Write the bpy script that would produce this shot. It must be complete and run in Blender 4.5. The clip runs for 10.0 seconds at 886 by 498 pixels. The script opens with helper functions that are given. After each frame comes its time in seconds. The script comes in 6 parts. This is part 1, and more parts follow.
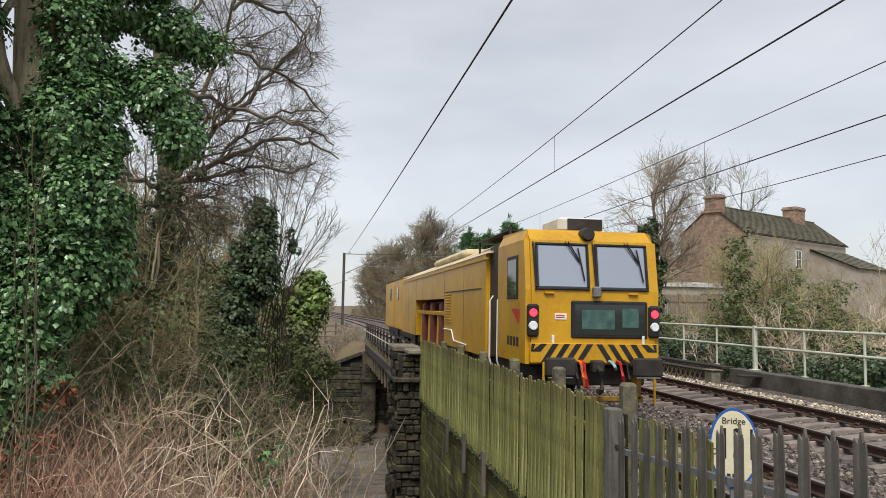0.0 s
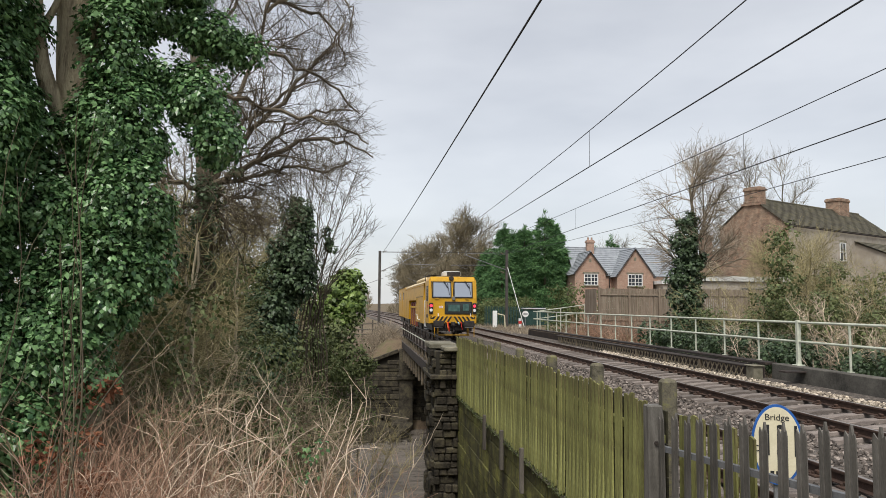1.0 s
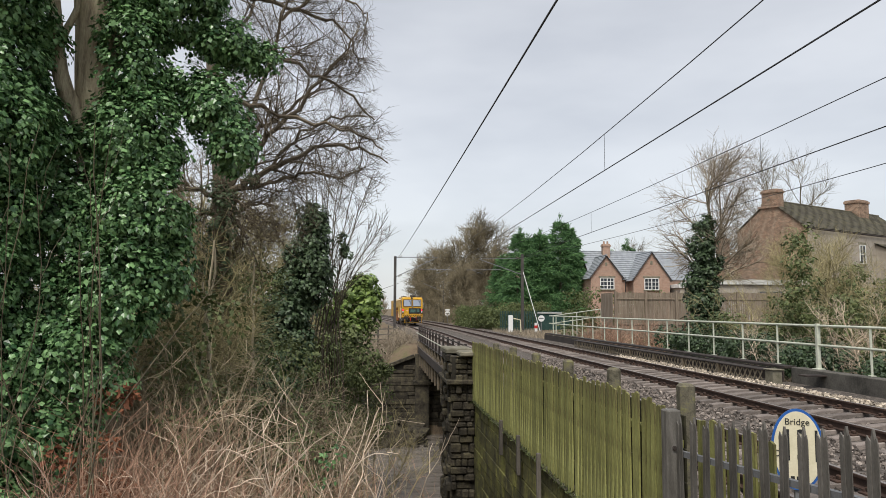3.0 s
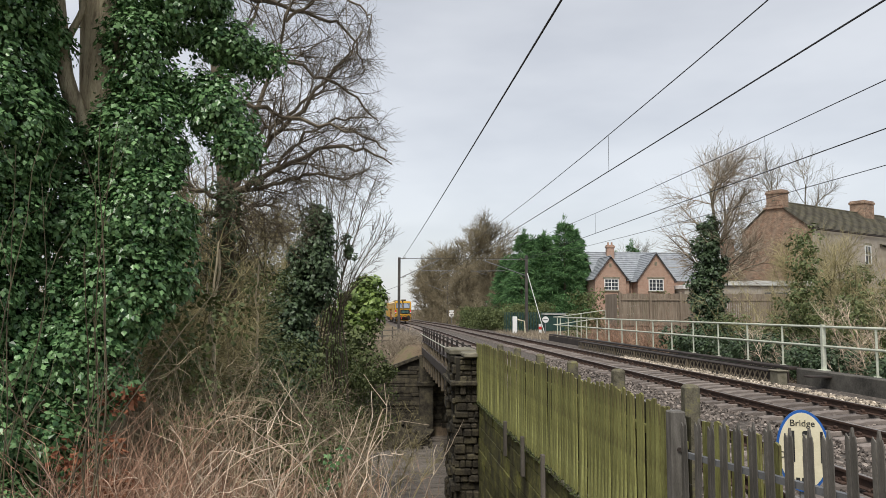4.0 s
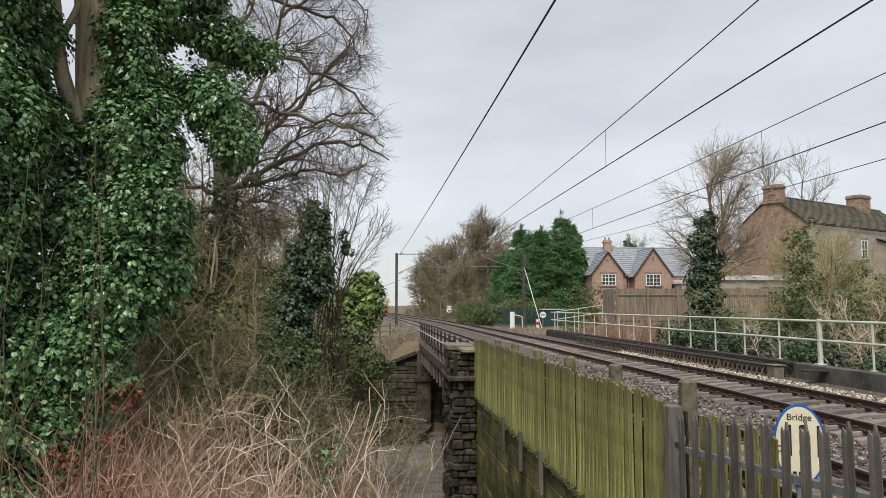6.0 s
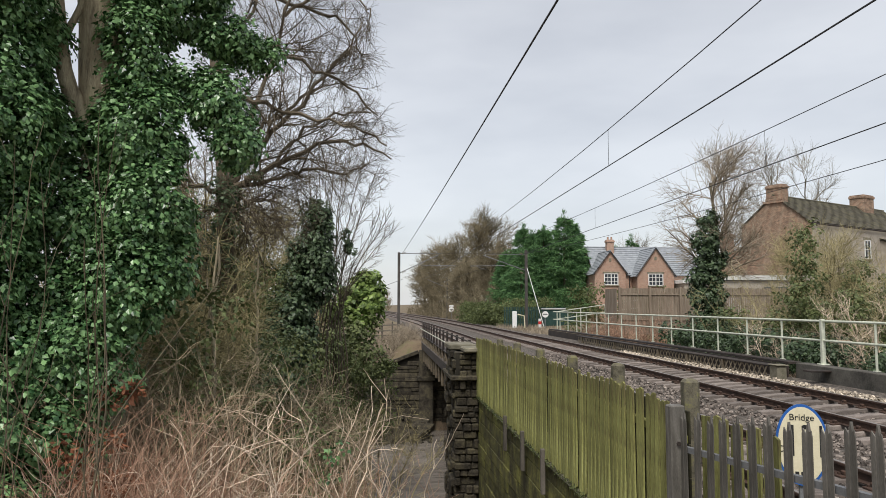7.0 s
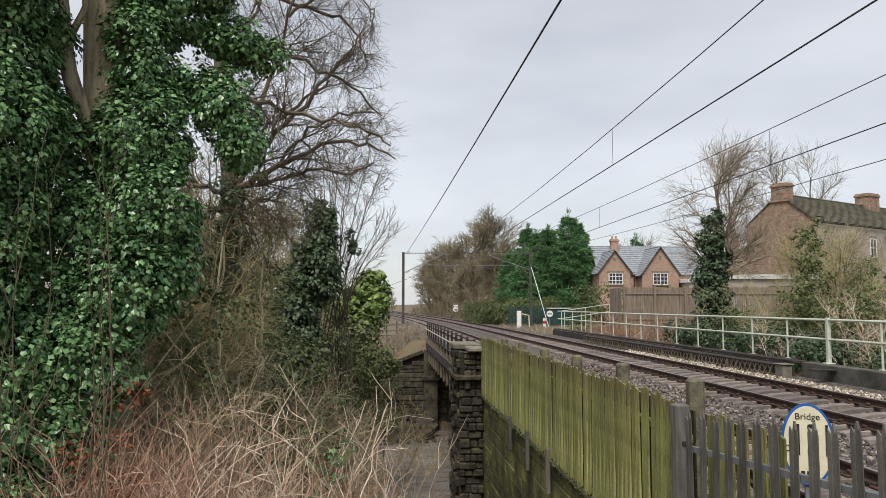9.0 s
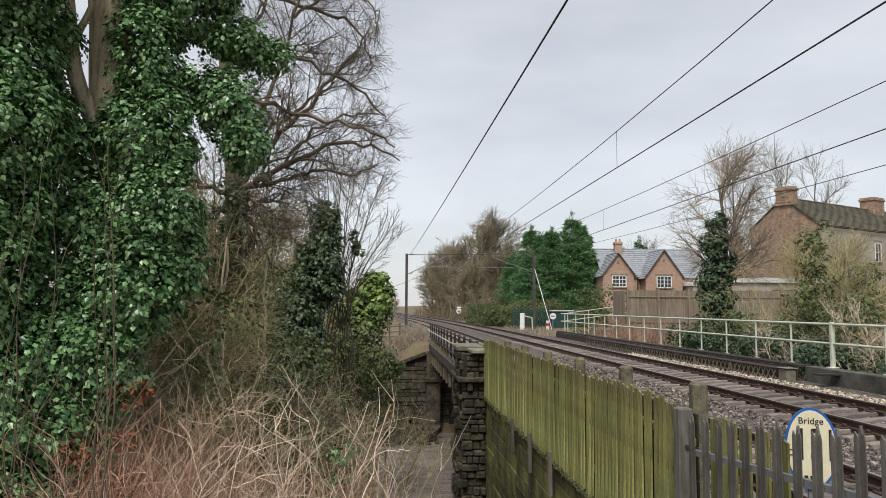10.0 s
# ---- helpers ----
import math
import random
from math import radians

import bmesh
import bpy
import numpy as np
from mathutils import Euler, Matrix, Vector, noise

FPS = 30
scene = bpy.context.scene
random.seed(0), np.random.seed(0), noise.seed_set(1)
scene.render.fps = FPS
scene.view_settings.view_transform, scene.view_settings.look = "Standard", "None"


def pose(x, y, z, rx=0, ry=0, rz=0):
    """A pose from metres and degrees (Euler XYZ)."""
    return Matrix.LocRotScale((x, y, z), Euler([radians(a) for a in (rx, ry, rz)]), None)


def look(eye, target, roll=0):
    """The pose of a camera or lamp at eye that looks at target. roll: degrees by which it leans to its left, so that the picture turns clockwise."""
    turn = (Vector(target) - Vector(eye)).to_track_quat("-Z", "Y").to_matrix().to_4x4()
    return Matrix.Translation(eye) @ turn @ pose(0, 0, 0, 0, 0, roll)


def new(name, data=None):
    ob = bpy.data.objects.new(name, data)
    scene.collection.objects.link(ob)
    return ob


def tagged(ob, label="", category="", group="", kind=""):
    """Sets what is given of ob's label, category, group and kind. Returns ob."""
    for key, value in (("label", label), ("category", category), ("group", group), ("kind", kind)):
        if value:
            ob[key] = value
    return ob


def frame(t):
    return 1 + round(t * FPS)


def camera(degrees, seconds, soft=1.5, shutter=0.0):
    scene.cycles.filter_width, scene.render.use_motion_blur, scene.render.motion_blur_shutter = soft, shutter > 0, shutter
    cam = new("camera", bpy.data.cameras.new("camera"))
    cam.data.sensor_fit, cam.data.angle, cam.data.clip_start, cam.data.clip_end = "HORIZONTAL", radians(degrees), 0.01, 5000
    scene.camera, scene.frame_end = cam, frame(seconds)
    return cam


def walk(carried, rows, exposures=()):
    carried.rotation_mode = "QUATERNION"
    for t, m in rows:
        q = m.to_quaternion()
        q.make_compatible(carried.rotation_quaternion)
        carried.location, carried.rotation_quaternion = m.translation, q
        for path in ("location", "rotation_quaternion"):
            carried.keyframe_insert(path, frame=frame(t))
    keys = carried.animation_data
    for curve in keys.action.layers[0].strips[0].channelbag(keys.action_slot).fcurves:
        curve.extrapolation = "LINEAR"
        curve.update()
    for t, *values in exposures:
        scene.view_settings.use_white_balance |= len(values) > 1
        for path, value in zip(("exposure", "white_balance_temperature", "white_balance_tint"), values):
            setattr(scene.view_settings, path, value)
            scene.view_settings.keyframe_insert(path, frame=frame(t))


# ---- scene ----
# The railway runs along +y; z = 0 is the top of the rails of the near track, the eye stands beside it at x = 0.
cam = camera(61.42, 10.0, soft=0.5)
EYE = (0.0, 0.0, 2.1)
walk(cam, [(t, pose(*EYE, rx, ry, rz)) for t, rx, ry, rz in (
    (0, 94.55, -1.015, -9.075),
    (0.5, 94.298, -0.782, -7.296),
    (1, 94.29, -0.51, -6.321),
    (1.5, 94.448, -0.564, -5.778),
    (2, 94.588, -0.484, -5.461),
    (2.5, 94.63, -0.302, -5.302),
    (4, 94.746, -0.197, -4.815),
    (4.5, 94.784, -0.1, -4.796),
    (5, 94.738, 0.038, -4.949),
    (5.5, 94.533, -0.007, -5.028),
    (7, 94.354, -0.129, -4.831),
    (7.5, 94.298, -0.286, -4.749),
    (8, 94.215, -0.204, -4.623),
    (8.5, 94.208, -0.084, -4.612),
    (9, 94.332, -0, -4.492),
    (9.5, 94.389, -0.099, -4.354),
    (10, 94.461, -0.358, -4.249),
)])

# ---- light: a bright overcast sky with a weak, very soft sun behind the cloud ----
world = bpy.data.worlds.new("overcast")
scene.world = world
world.use_nodes = True
wt = world.node_tree
bg = wt.nodes["Background"]
sky = wt.nodes.new("ShaderNodeTexSky")
sky.sky_type, sky.sun_disc, sky.sun_elevation, sky.sun_rotation = "NISHITA", False, radians(54.9), radians(198.4)
coord = wt.nodes.new("ShaderNodeTexCoord")
squash = wt.nodes.new("ShaderNodeMapping")
squash.inputs["Scale"].default_value = (1.0, 1.0, 3.2)
clouds = wt.nodes.new("ShaderNodeTexNoise")
clouds.inputs["Scale"].default_value, clouds.inputs["Detail"].default_value, clouds.inputs["Roughness"].default_value = 1.7, 5.0, 0.5
ramp = wt.nodes.new("ShaderNodeValToRGB")
ramp.color_ramp.elements[0].position, ramp.color_ramp.elements[0].color = 0.30, (0.56, 0.575, 0.615, 1)
ramp.color_ramp.elements[1].position, ramp.color_ramp.elements[1].color = 0.66, (0.88, 0.89, 0.91, 1)
veil = wt.nodes.new("ShaderNodeMix")
veil.data_type = "RGBA"
veil.inputs["Factor"].default_value = 0.96
wt.links.new(coord.outputs["Generated"], squash.inputs["Vector"])
wt.links.new(squash.outputs["Vector"], clouds.inputs["Vector"])
wt.links.new(clouds.outputs["Fac"], ramp.inputs["Fac"])
wt.links.new(sky.outputs["Color"], veil.inputs["A"])
wt.links.new(ramp.outputs["Color"], veil.inputs["B"])
wt.links.new(veil.outputs["Result"], bg.inputs["Color"])
bg.inputs["Strength"].default_value = 0.80
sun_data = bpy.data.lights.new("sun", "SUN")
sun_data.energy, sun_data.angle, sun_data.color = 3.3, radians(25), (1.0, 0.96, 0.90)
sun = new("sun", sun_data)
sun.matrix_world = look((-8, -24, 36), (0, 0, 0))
scene.view_settings.exposure = 0.0

# ---- materials ----
def surface(name, colours, scale=4.0, rough=0.8, bump=0.3, metal=0.0, fine=60.0, each=0.0, island=0.0, stretch=(1, 1, 1), depth=0.02, spec=0.3):
    """A weathered surface: two or three colours mixed by coarse and fine noise, with relief; each / island: spread of value from piece to piece."""
    m = bpy.data.materials.new(name)
    m.use_nodes = True
    t = m.node_tree
    b = t.nodes["Principled BSDF"]
    co = t.nodes.new("ShaderNodeTexCoord")
    mp = t.nodes.new("ShaderNodeMapping")
    mp.inputs["Scale"].default_value = stretch
    t.links.new(co.outputs["Object"], mp.inputs["Vector"])
    n1 = t.nodes.new("ShaderNodeTexNoise")
    n1.inputs["Scale"].default_value, n1.inputs["Detail"].default_value, n1.inputs["Roughness"].default_value = scale, 6.0, 0.6
    n2 = t.nodes.new("ShaderNodeTexNoise")
    n2.inputs["Scale"].default_value, n2.inputs["Detail"].default_value = fine, 4.0
    for n in (n1, n2):
        t.links.new(mp.outputs["Vector"], n.inputs["Vector"])
    r = t.nodes.new("ShaderNodeValToRGB")
    e = r.color_ramp.elements
    e[0].position, e[1].position = 0.32, 0.68
    if len(colours) == 3:
        e.new(0.5)
    for k, c in zip(e, colours):
        k.color = (*c, 1)
    mixn = t.nodes.new("ShaderNodeMath")
    mixn.operation = "MULTIPLY_ADD"
    t.links.new(n2.outputs["Fac"], mixn.inputs[0])
    mixn.inputs[1].default_value = 0.35
    add = t.nodes.new("ShaderNodeMath")
    add.operation = "MULTIPLY_ADD"
    t.links.new(n1.outputs["Fac"], add.inputs[0])
    add.inputs[1].default_value = 0.9
    add.inputs[2].default_value = -0.125
    t.links.new(add.outputs[0], mixn.inputs[2])
    t.links.new(mixn.outputs[0], r.inputs["Fac"])
    col = r.outputs["Color"]
    if each or island:
        src = t.nodes.new("ShaderNodeObjectInfo" if each else "ShaderNodeNewGeometry")
        rnd = src.outputs["Random" if each else "Random Per Island"]
        rg = t.nodes.new("ShaderNodeMapRange")
        amount = each or island
        rg.inputs["To Min"].default_value, rg.inputs["To Max"].default_value = 1 - amount, 1 + amount
        t.links.new(rnd, rg.inputs["Value"])
        hs = t.nodes.new("ShaderNodeHueSaturation")
        t.links.new(rg.outputs["Result"], hs.inputs["Value"])
        t.links.new(col, hs.inputs["Color"])
        col = hs.outputs["Color"]
    t.links.new(col, b.inputs["Base Color"])
    b.inputs["Roughness"].default_value, b.inputs["Metallic"].default_value = rough, metal
    b.inputs["Specular IOR Level"].default_value = spec
    if bump:
        bp = t.nodes.new("ShaderNodeBump")
        bp.inputs["Strength"].default_value, bp.inputs["Distance"].default_value = bump, depth
        t.links.new(mixn.outputs[0], bp.inputs["Height"])
        t.links.new(bp.outputs["Normal"], b.inputs["Normal"])
    return m


def leafy(name, c0, c1, rough=0.5, spread=0.5, through_light=0.16):
    """Foliage: colour varies from leaf to leaf, and some light comes through."""
    m = bpy.data.materials.new(name)
    m.use_nodes = True
    t = m.node_tree
    b = t.nodes["Principled BSDF"]
    g = t.nodes.new("ShaderNodeNewGeometry")
    r = t.nodes.new("ShaderNodeValToRGB")
    r.color_ramp.elements[0].color, r.color_ramp.elements[1].color = (*c0, 1), (*c1, 1)
    t.links.new(g.outputs["Random Per Island"], r.inputs["Fac"])
    t.links.new(r.outputs["Color"], b.inputs["Base Color"])
    b.inputs["Roughness"].default_value = rough
    b.inputs["Specular IOR Level"].default_value = 0.4
    if through_light:
        tr = t.nodes.new("ShaderNodeBsdfTranslucent")
        t.links.new(r.outputs["Color"], tr.inputs["Color"])
        mx = t.nodes.new("ShaderNodeMixShader")
        mx.inputs["Fac"].default_value = through_light
        t.links.new(b.outputs[0], mx.inputs[1])
        t.links.new(tr.outputs[0], mx.inputs[2])
        t.links.new(mx.outputs[0], t.nodes["Material Output"].inputs["Surface"])
    return m


def glass(name, tint=(0.05, 0.06, 0.07), rough=0.05):
    m = bpy.data.materials.new(name)
    m.use_nodes = True
    b = m.node_tree.nodes["Principled BSDF"]
    b.inputs["Base Color"].default_value = (*tint, 1)
    b.inputs["Roughness"].default_value = rough
    b.inputs["Specular IOR Level"].default_value = 0.9
    return m


def glow(name, colour, strength):
    m = bpy.data.materials.new(name)
    m.use_nodes = True
    b = m.node_tree.nodes["Principled BSDF"]
    b.inputs["Base Color"].default_value = (*colour, 1)
    b.inputs["Emission Color"].default_value = (*colour, 1)
    b.inputs["Emission Strength"].default_value = strength
    return m


BALLAST = surface("ballast_stone", [(0.03, 0.025, 0.021), (0.10, 0.085, 0.072), (0.22, 0.19, 0.165)], 9, 0.95, 0.9, fine=45, depth=0.05)
STONES = surface("ballast_stones", [(0.09, 0.074, 0.063), (0.27, 0.23, 0.20)], 6, 0.95, 0.3, island=0.75)
CHIPS = surface("pale_chippings", [(0.26, 0.215, 0.165), (0.58, 0.50, 0.40)], 6, 0.95, 0.3, island=0.6)
RUST = surface("rail_rust", [(0.035, 0.022, 0.018), (0.085, 0.05, 0.035)], 5, 0.85, 0.3)
RAILTOP = surface("rail_head", [(0.30, 0.26, 0.23), (0.42, 0.38, 0.35)], 2, 0.35, 0.05, metal=0.8, stretch=(8, 0.4, 8))
SLEEPER = surface("sleeper_wood", [(0.10, 0.083, 0.073), (0.30, 0.255, 0.225)], 3, 0.9, 0.6, each=0.3, stretch=(1, 9, 3))
EARTH = surface("damp_earth", [(0.08, 0.058, 0.04), (0.18, 0.135, 0.09), (0.13, 0.125, 0.06)], 0.9, 0.95, 0.8, fine=14, depth=0.1)
GREENWOOD = surface("mossy_fence_wood", [(0.12, 0.105, 0.045), (0.255, 0.255, 0.085), (0.40, 0.405, 0.15)], 2.4, 0.9, 0.6, each=0.26, stretch=(3, 3, 0.5), fine=40)
# Paints the shade in the slits between the fence pales.
GAPSHADE = surface("fence_gap_shade", [(0.018, 0.016, 0.010), (0.05, 0.046, 0.024)], 3, 0.9, 0.4, stretch=(4, 0.5, 4))
GREYWOOD = surface("grey_weathered_wood", [(0.075, 0.066, 0.055), (0.18, 0.16, 0.135)], 3, 0.9, 0.5, each=0.22, stretch=(4, 4, 0.5))
PALISADE = surface("weathered_palisade_steel", [(0.075, 0.07, 0.06), (0.13, 0.12, 0.105), (0.20, 0.19, 0.17)], 3, 0.75, 0.3, each=0.18, stretch=(4, 4, 0.6), metal=0.15)
BANKTWIG = surface("bank_twigs", [(0.20, 0.16, 0.10), (0.50, 0.41, 0.28)], 0.8, 0.9, 0, island=0.45)
TANWOOD = surface("panel_fence_wood", [(0.17, 0.13, 0.095), (0.28, 0.23, 0.175)], 2, 0.9, 0.3, each=0.12, stretch=(4, 4, 0.5))
CONCRETE = surface("mossy_concrete", [(0.06, 0.055, 0.035), (0.14, 0.125, 0.09), (0.20, 0.19, 0.075)], 7, 0.95, 0.6)
WALLMOSS = surface("mossy_wall", [(0.04, 0.036, 0.02), (0.10, 0.095, 0.036), (0.22, 0.215, 0.06)], 1.6, 0.9, 0.7, each=0.25, fine=18, depth=0.05)
# Dark stone, deepened further so its colour carries the shade on the abutments.
STONE = surface("dark_shaded_sandstone", [(0.018, 0.016, 0.012), (0.055, 0.047, 0.034), (0.105, 0.092, 0.055)], 2.5, 0.95, 0.8, each=0.3, fine=20, depth=0.05)
CAPSTONE = surface("coping_stone", [(0.12, 0.11, 0.075), (0.30, 0.275, 0.21)], 3, 0.95, 0.5, each=0.15)
# Wall joints; on the near abutment it also paints the shade.
MORTAR = surface("dark_joint_and_shade", [(0.02, 0.018, 0.014), (0.045, 0.04, 0.03)], 4, 0.95, 0.4)
DARKCONCRETE = surface("stained_concrete", [(0.05, 0.046, 0.04), (0.15, 0.14, 0.12)], 1.5, 0.95, 0.4, fine=20)
IRON = surface("dark_ironwork", [(0.022, 0.019, 0.018), (0.055, 0.042, 0.035)], 2, 0.75, 0.4, fine=30)
IRONBROWN = surface("rusted_ironwork", [(0.09, 0.072, 0.05), (0.22, 0.18, 0.125)], 2, 0.85, 0.4, fine=30)
LATTICE = surface("weathered_lattice", [(0.20, 0.165, 0.115), (0.42, 0.35, 0.25)], 2, 0.85, 0.3, fine=30)
GREENPAINT = surface("pale_green_paint", [(0.44, 0.46, 0.37), (0.66, 0.68, 0.56)], 3, 0.55, 0.2, fine=30)
STEEL = surface("galvanised_steel", [(0.15, 0.155, 0.16), (0.26, 0.265, 0.27)], 3, 0.6, 0.15, metal=0.3)
MASTSTEEL = surface("mast_steel", [(0.045, 0.042, 0.04), (0.095, 0.085, 0.075)], 2, 0.8, 0.2)
WIRE = surface("wire_copper", [(0.02, 0.02, 0.02), (0.05, 0.05, 0.05)], 2, 0.6, 0)
BARK = surface("bark", [(0.05, 0.042, 0.028), (0.125, 0.105, 0.07), (0.16, 0.145, 0.08)], 3, 0.95, 0.8, stretch=(3, 3, 0.6), fine=25, depth=0.04)
DARKTWIG = surface("dark_branches", [(0.065, 0.052, 0.036), (0.18, 0.148, 0.104)], 1, 0.9, 0, island=0.4)
LIGHTBARK = surface("pale_bark", [(0.20, 0.165, 0.11), (0.40, 0.34, 0.235), (0.52, 0.46, 0.31)], 4, 0.95, 1.0, stretch=(3, 3, 0.6), fine=25, depth=0.04)
TWIG = surface("bare_twigs", [(0.19, 0.155, 0.11), (0.36, 0.30, 0.225)], 1, 0.9, 0, island=0.4)
OLIVETWIG = surface("olive_twigs", [(0.18, 0.155, 0.075), (0.44, 0.38, 0.205)], 0.7, 0.9, 0, island=0.5)
REDTWIG = surface("reddish_bracken", [(0.17, 0.095, 0.062), (0.46, 0.29, 0.20)], 0.7, 0.9, 0, island=0.5)
PALETWIG = surface("pale_bramble_stem", [(0.42, 0.32, 0.23), (0.78, 0.64, 0.50)], 0.8, 0.8, 0, island=0.4)
FARTWIG = surface("far_twigs", [(0.13, 0.108, 0.066), (0.26, 0.22, 0.145)], 0.3, 0.95, 0, island=0.35)
IVY = leafy("ivy_leaf", (0.024, 0.07, 0.024), (0.22, 0.38, 0.155), 0.27)
IVYDARK = leafy("dark_ivy_leaf", (0.03, 0.052, 0.024), (0.10, 0.15, 0.07), 0.45)
RUSTLEAF = leafy("russet_leaf", (0.10, 0.035, 0.015), (0.30, 0.12, 0.06), 0.8)
LAUREL = leafy("light_green_leaf", (0.07, 0.12, 0.025), (0.27, 0.37, 0.10), 0.45)
OLIVELEAF = leafy("dull_green_leaf", (0.06, 0.08, 0.025), (0.16, 0.19, 0.07), 0.6)
CONIFER = leafy("conifer_spray", (0.028, 0.085, 0.034), (0.17, 0.32, 0.115), 0.7)
WATER = surface("river_water", [(0.16, 0.14, 0.12), (0.27, 0.24, 0.21)], 0.8, 0.18, 0.35, fine=5, stretch=(1, 2.5, 1), depth=0.06, spec=0.5)
def brickwork(name, c0, c1, mortar, spread=0.5):
    """Coursed brick of real size on upright walls, with weathering from patch to patch."""
    m = bpy.data.materials.new(name)
    m.use_nodes = True
    t = m.node_tree
    b = t.nodes["Principled BSDF"]
    co = t.nodes.new("ShaderNodeTexCoord")
    sep = t.nodes.new("ShaderNodeSeparateXYZ")
    t.links.new(co.outputs["Object"], sep.inputs[0])
    add = t.nodes.new("ShaderNodeMath")
    t.links.new(sep.outputs["X"], add.inputs[0])
    t.links.new(sep.outputs["Y"], add.inputs[1])
    com = t.nodes.new("ShaderNodeCombineXYZ")
    t.links.new(add.outputs[0], com.inputs["X"])
    t.links.new(sep.outputs["Z"], com.inputs["Y"])
    br = t.nodes.new("ShaderNodeTexBrick")
    br.inputs["Scale"].default_value, br.inputs["Mortar Size"].default_value = 1.0, 0.012
    br.inputs["Brick Width"].default_value, br.inputs["Row Height"].default_value, br.inputs["Bias"].default_value = 0.235, 0.085, -0.1
    br.inputs["Color1"].default_value, br.inputs["Color2"].default_value, br.inputs["Mortar"].default_value = (*c0, 1), (*c1, 1), (*mortar, 1)
    t.links.new(com.outputs[0], br.inputs["Vector"])
    n = t.nodes.new("ShaderNodeTexNoise")
    n.inputs["Scale"].default_value, n.inputs["Detail"].default_value, n.inputs["Roughness"].default_value = 2.6, 8.0, 0.75
    t.links.new(co.outputs["Object"], n.inputs["Vector"])
    rg = t.nodes.new("ShaderNodeMapRange")
    rg.inputs["From Min"].default_value, rg.inputs["From Max"].default_value = 0.3, 0.7
    rg.inputs["To Min"].default_value, rg.inputs["To Max"].default_value = 1 - spread, 1 + spread
    t.links.new(n.outputs["Fac"], rg.inputs["Value"])
    hs = t.nodes.new("ShaderNodeHueSaturation")
    t.links.new(rg.outputs["Result"], hs.inputs["Value"])
    t.links.new(br.outputs["Color"], hs.inputs["Color"])
    t.links.new(hs.outputs["Color"], b.inputs["Base Color"])
    b.inputs["Roughness"].default_value = 0.9
    bp = t.nodes.new("ShaderNodeBump")
    bp.inputs["Strength"].default_value, bp.inputs["Distance"].default_value = 0.5, 0.02
    t.links.new(br.outputs["Color"], bp.inputs["Height"])
    t.links.new(bp.outputs["Normal"], b.inputs["Normal"])
    return m


STUCCO = surface("buff_render", [(0.30, 0.26, 0.21), (0.42, 0.38, 0.32)], 1.2, 0.9, 0.2)
BRICK = brickwork("red_brick", (0.33, 0.175, 0.12), (0.42, 0.25, 0.18), (0.42, 0.36, 0.29), 0.25)
OLDBRICK = brickwork("old_brown_brick", (0.15, 0.085, 0.058), (0.30, 0.17, 0.11), (0.36, 0.29, 0.21), 0.55)
SLATE = surface("blue_slate", [(0.21, 0.225, 0.245), (0.33, 0.35, 0.37)], 2, 0.6, 0.3, island=0.2)
DARKSLATE = surface("brown_slate", [(0.055, 0.05, 0.035), (0.11, 0.10, 0.075), (0.17, 0.155, 0.09)], 1.8, 0.85, 0.5, fine=16)
WHITE = surface("white_paint", [(0.70, 0.70, 0.68), (0.84, 0.84, 0.82)], 3, 0.5, 0.05)
PANE = glass("window_glass")


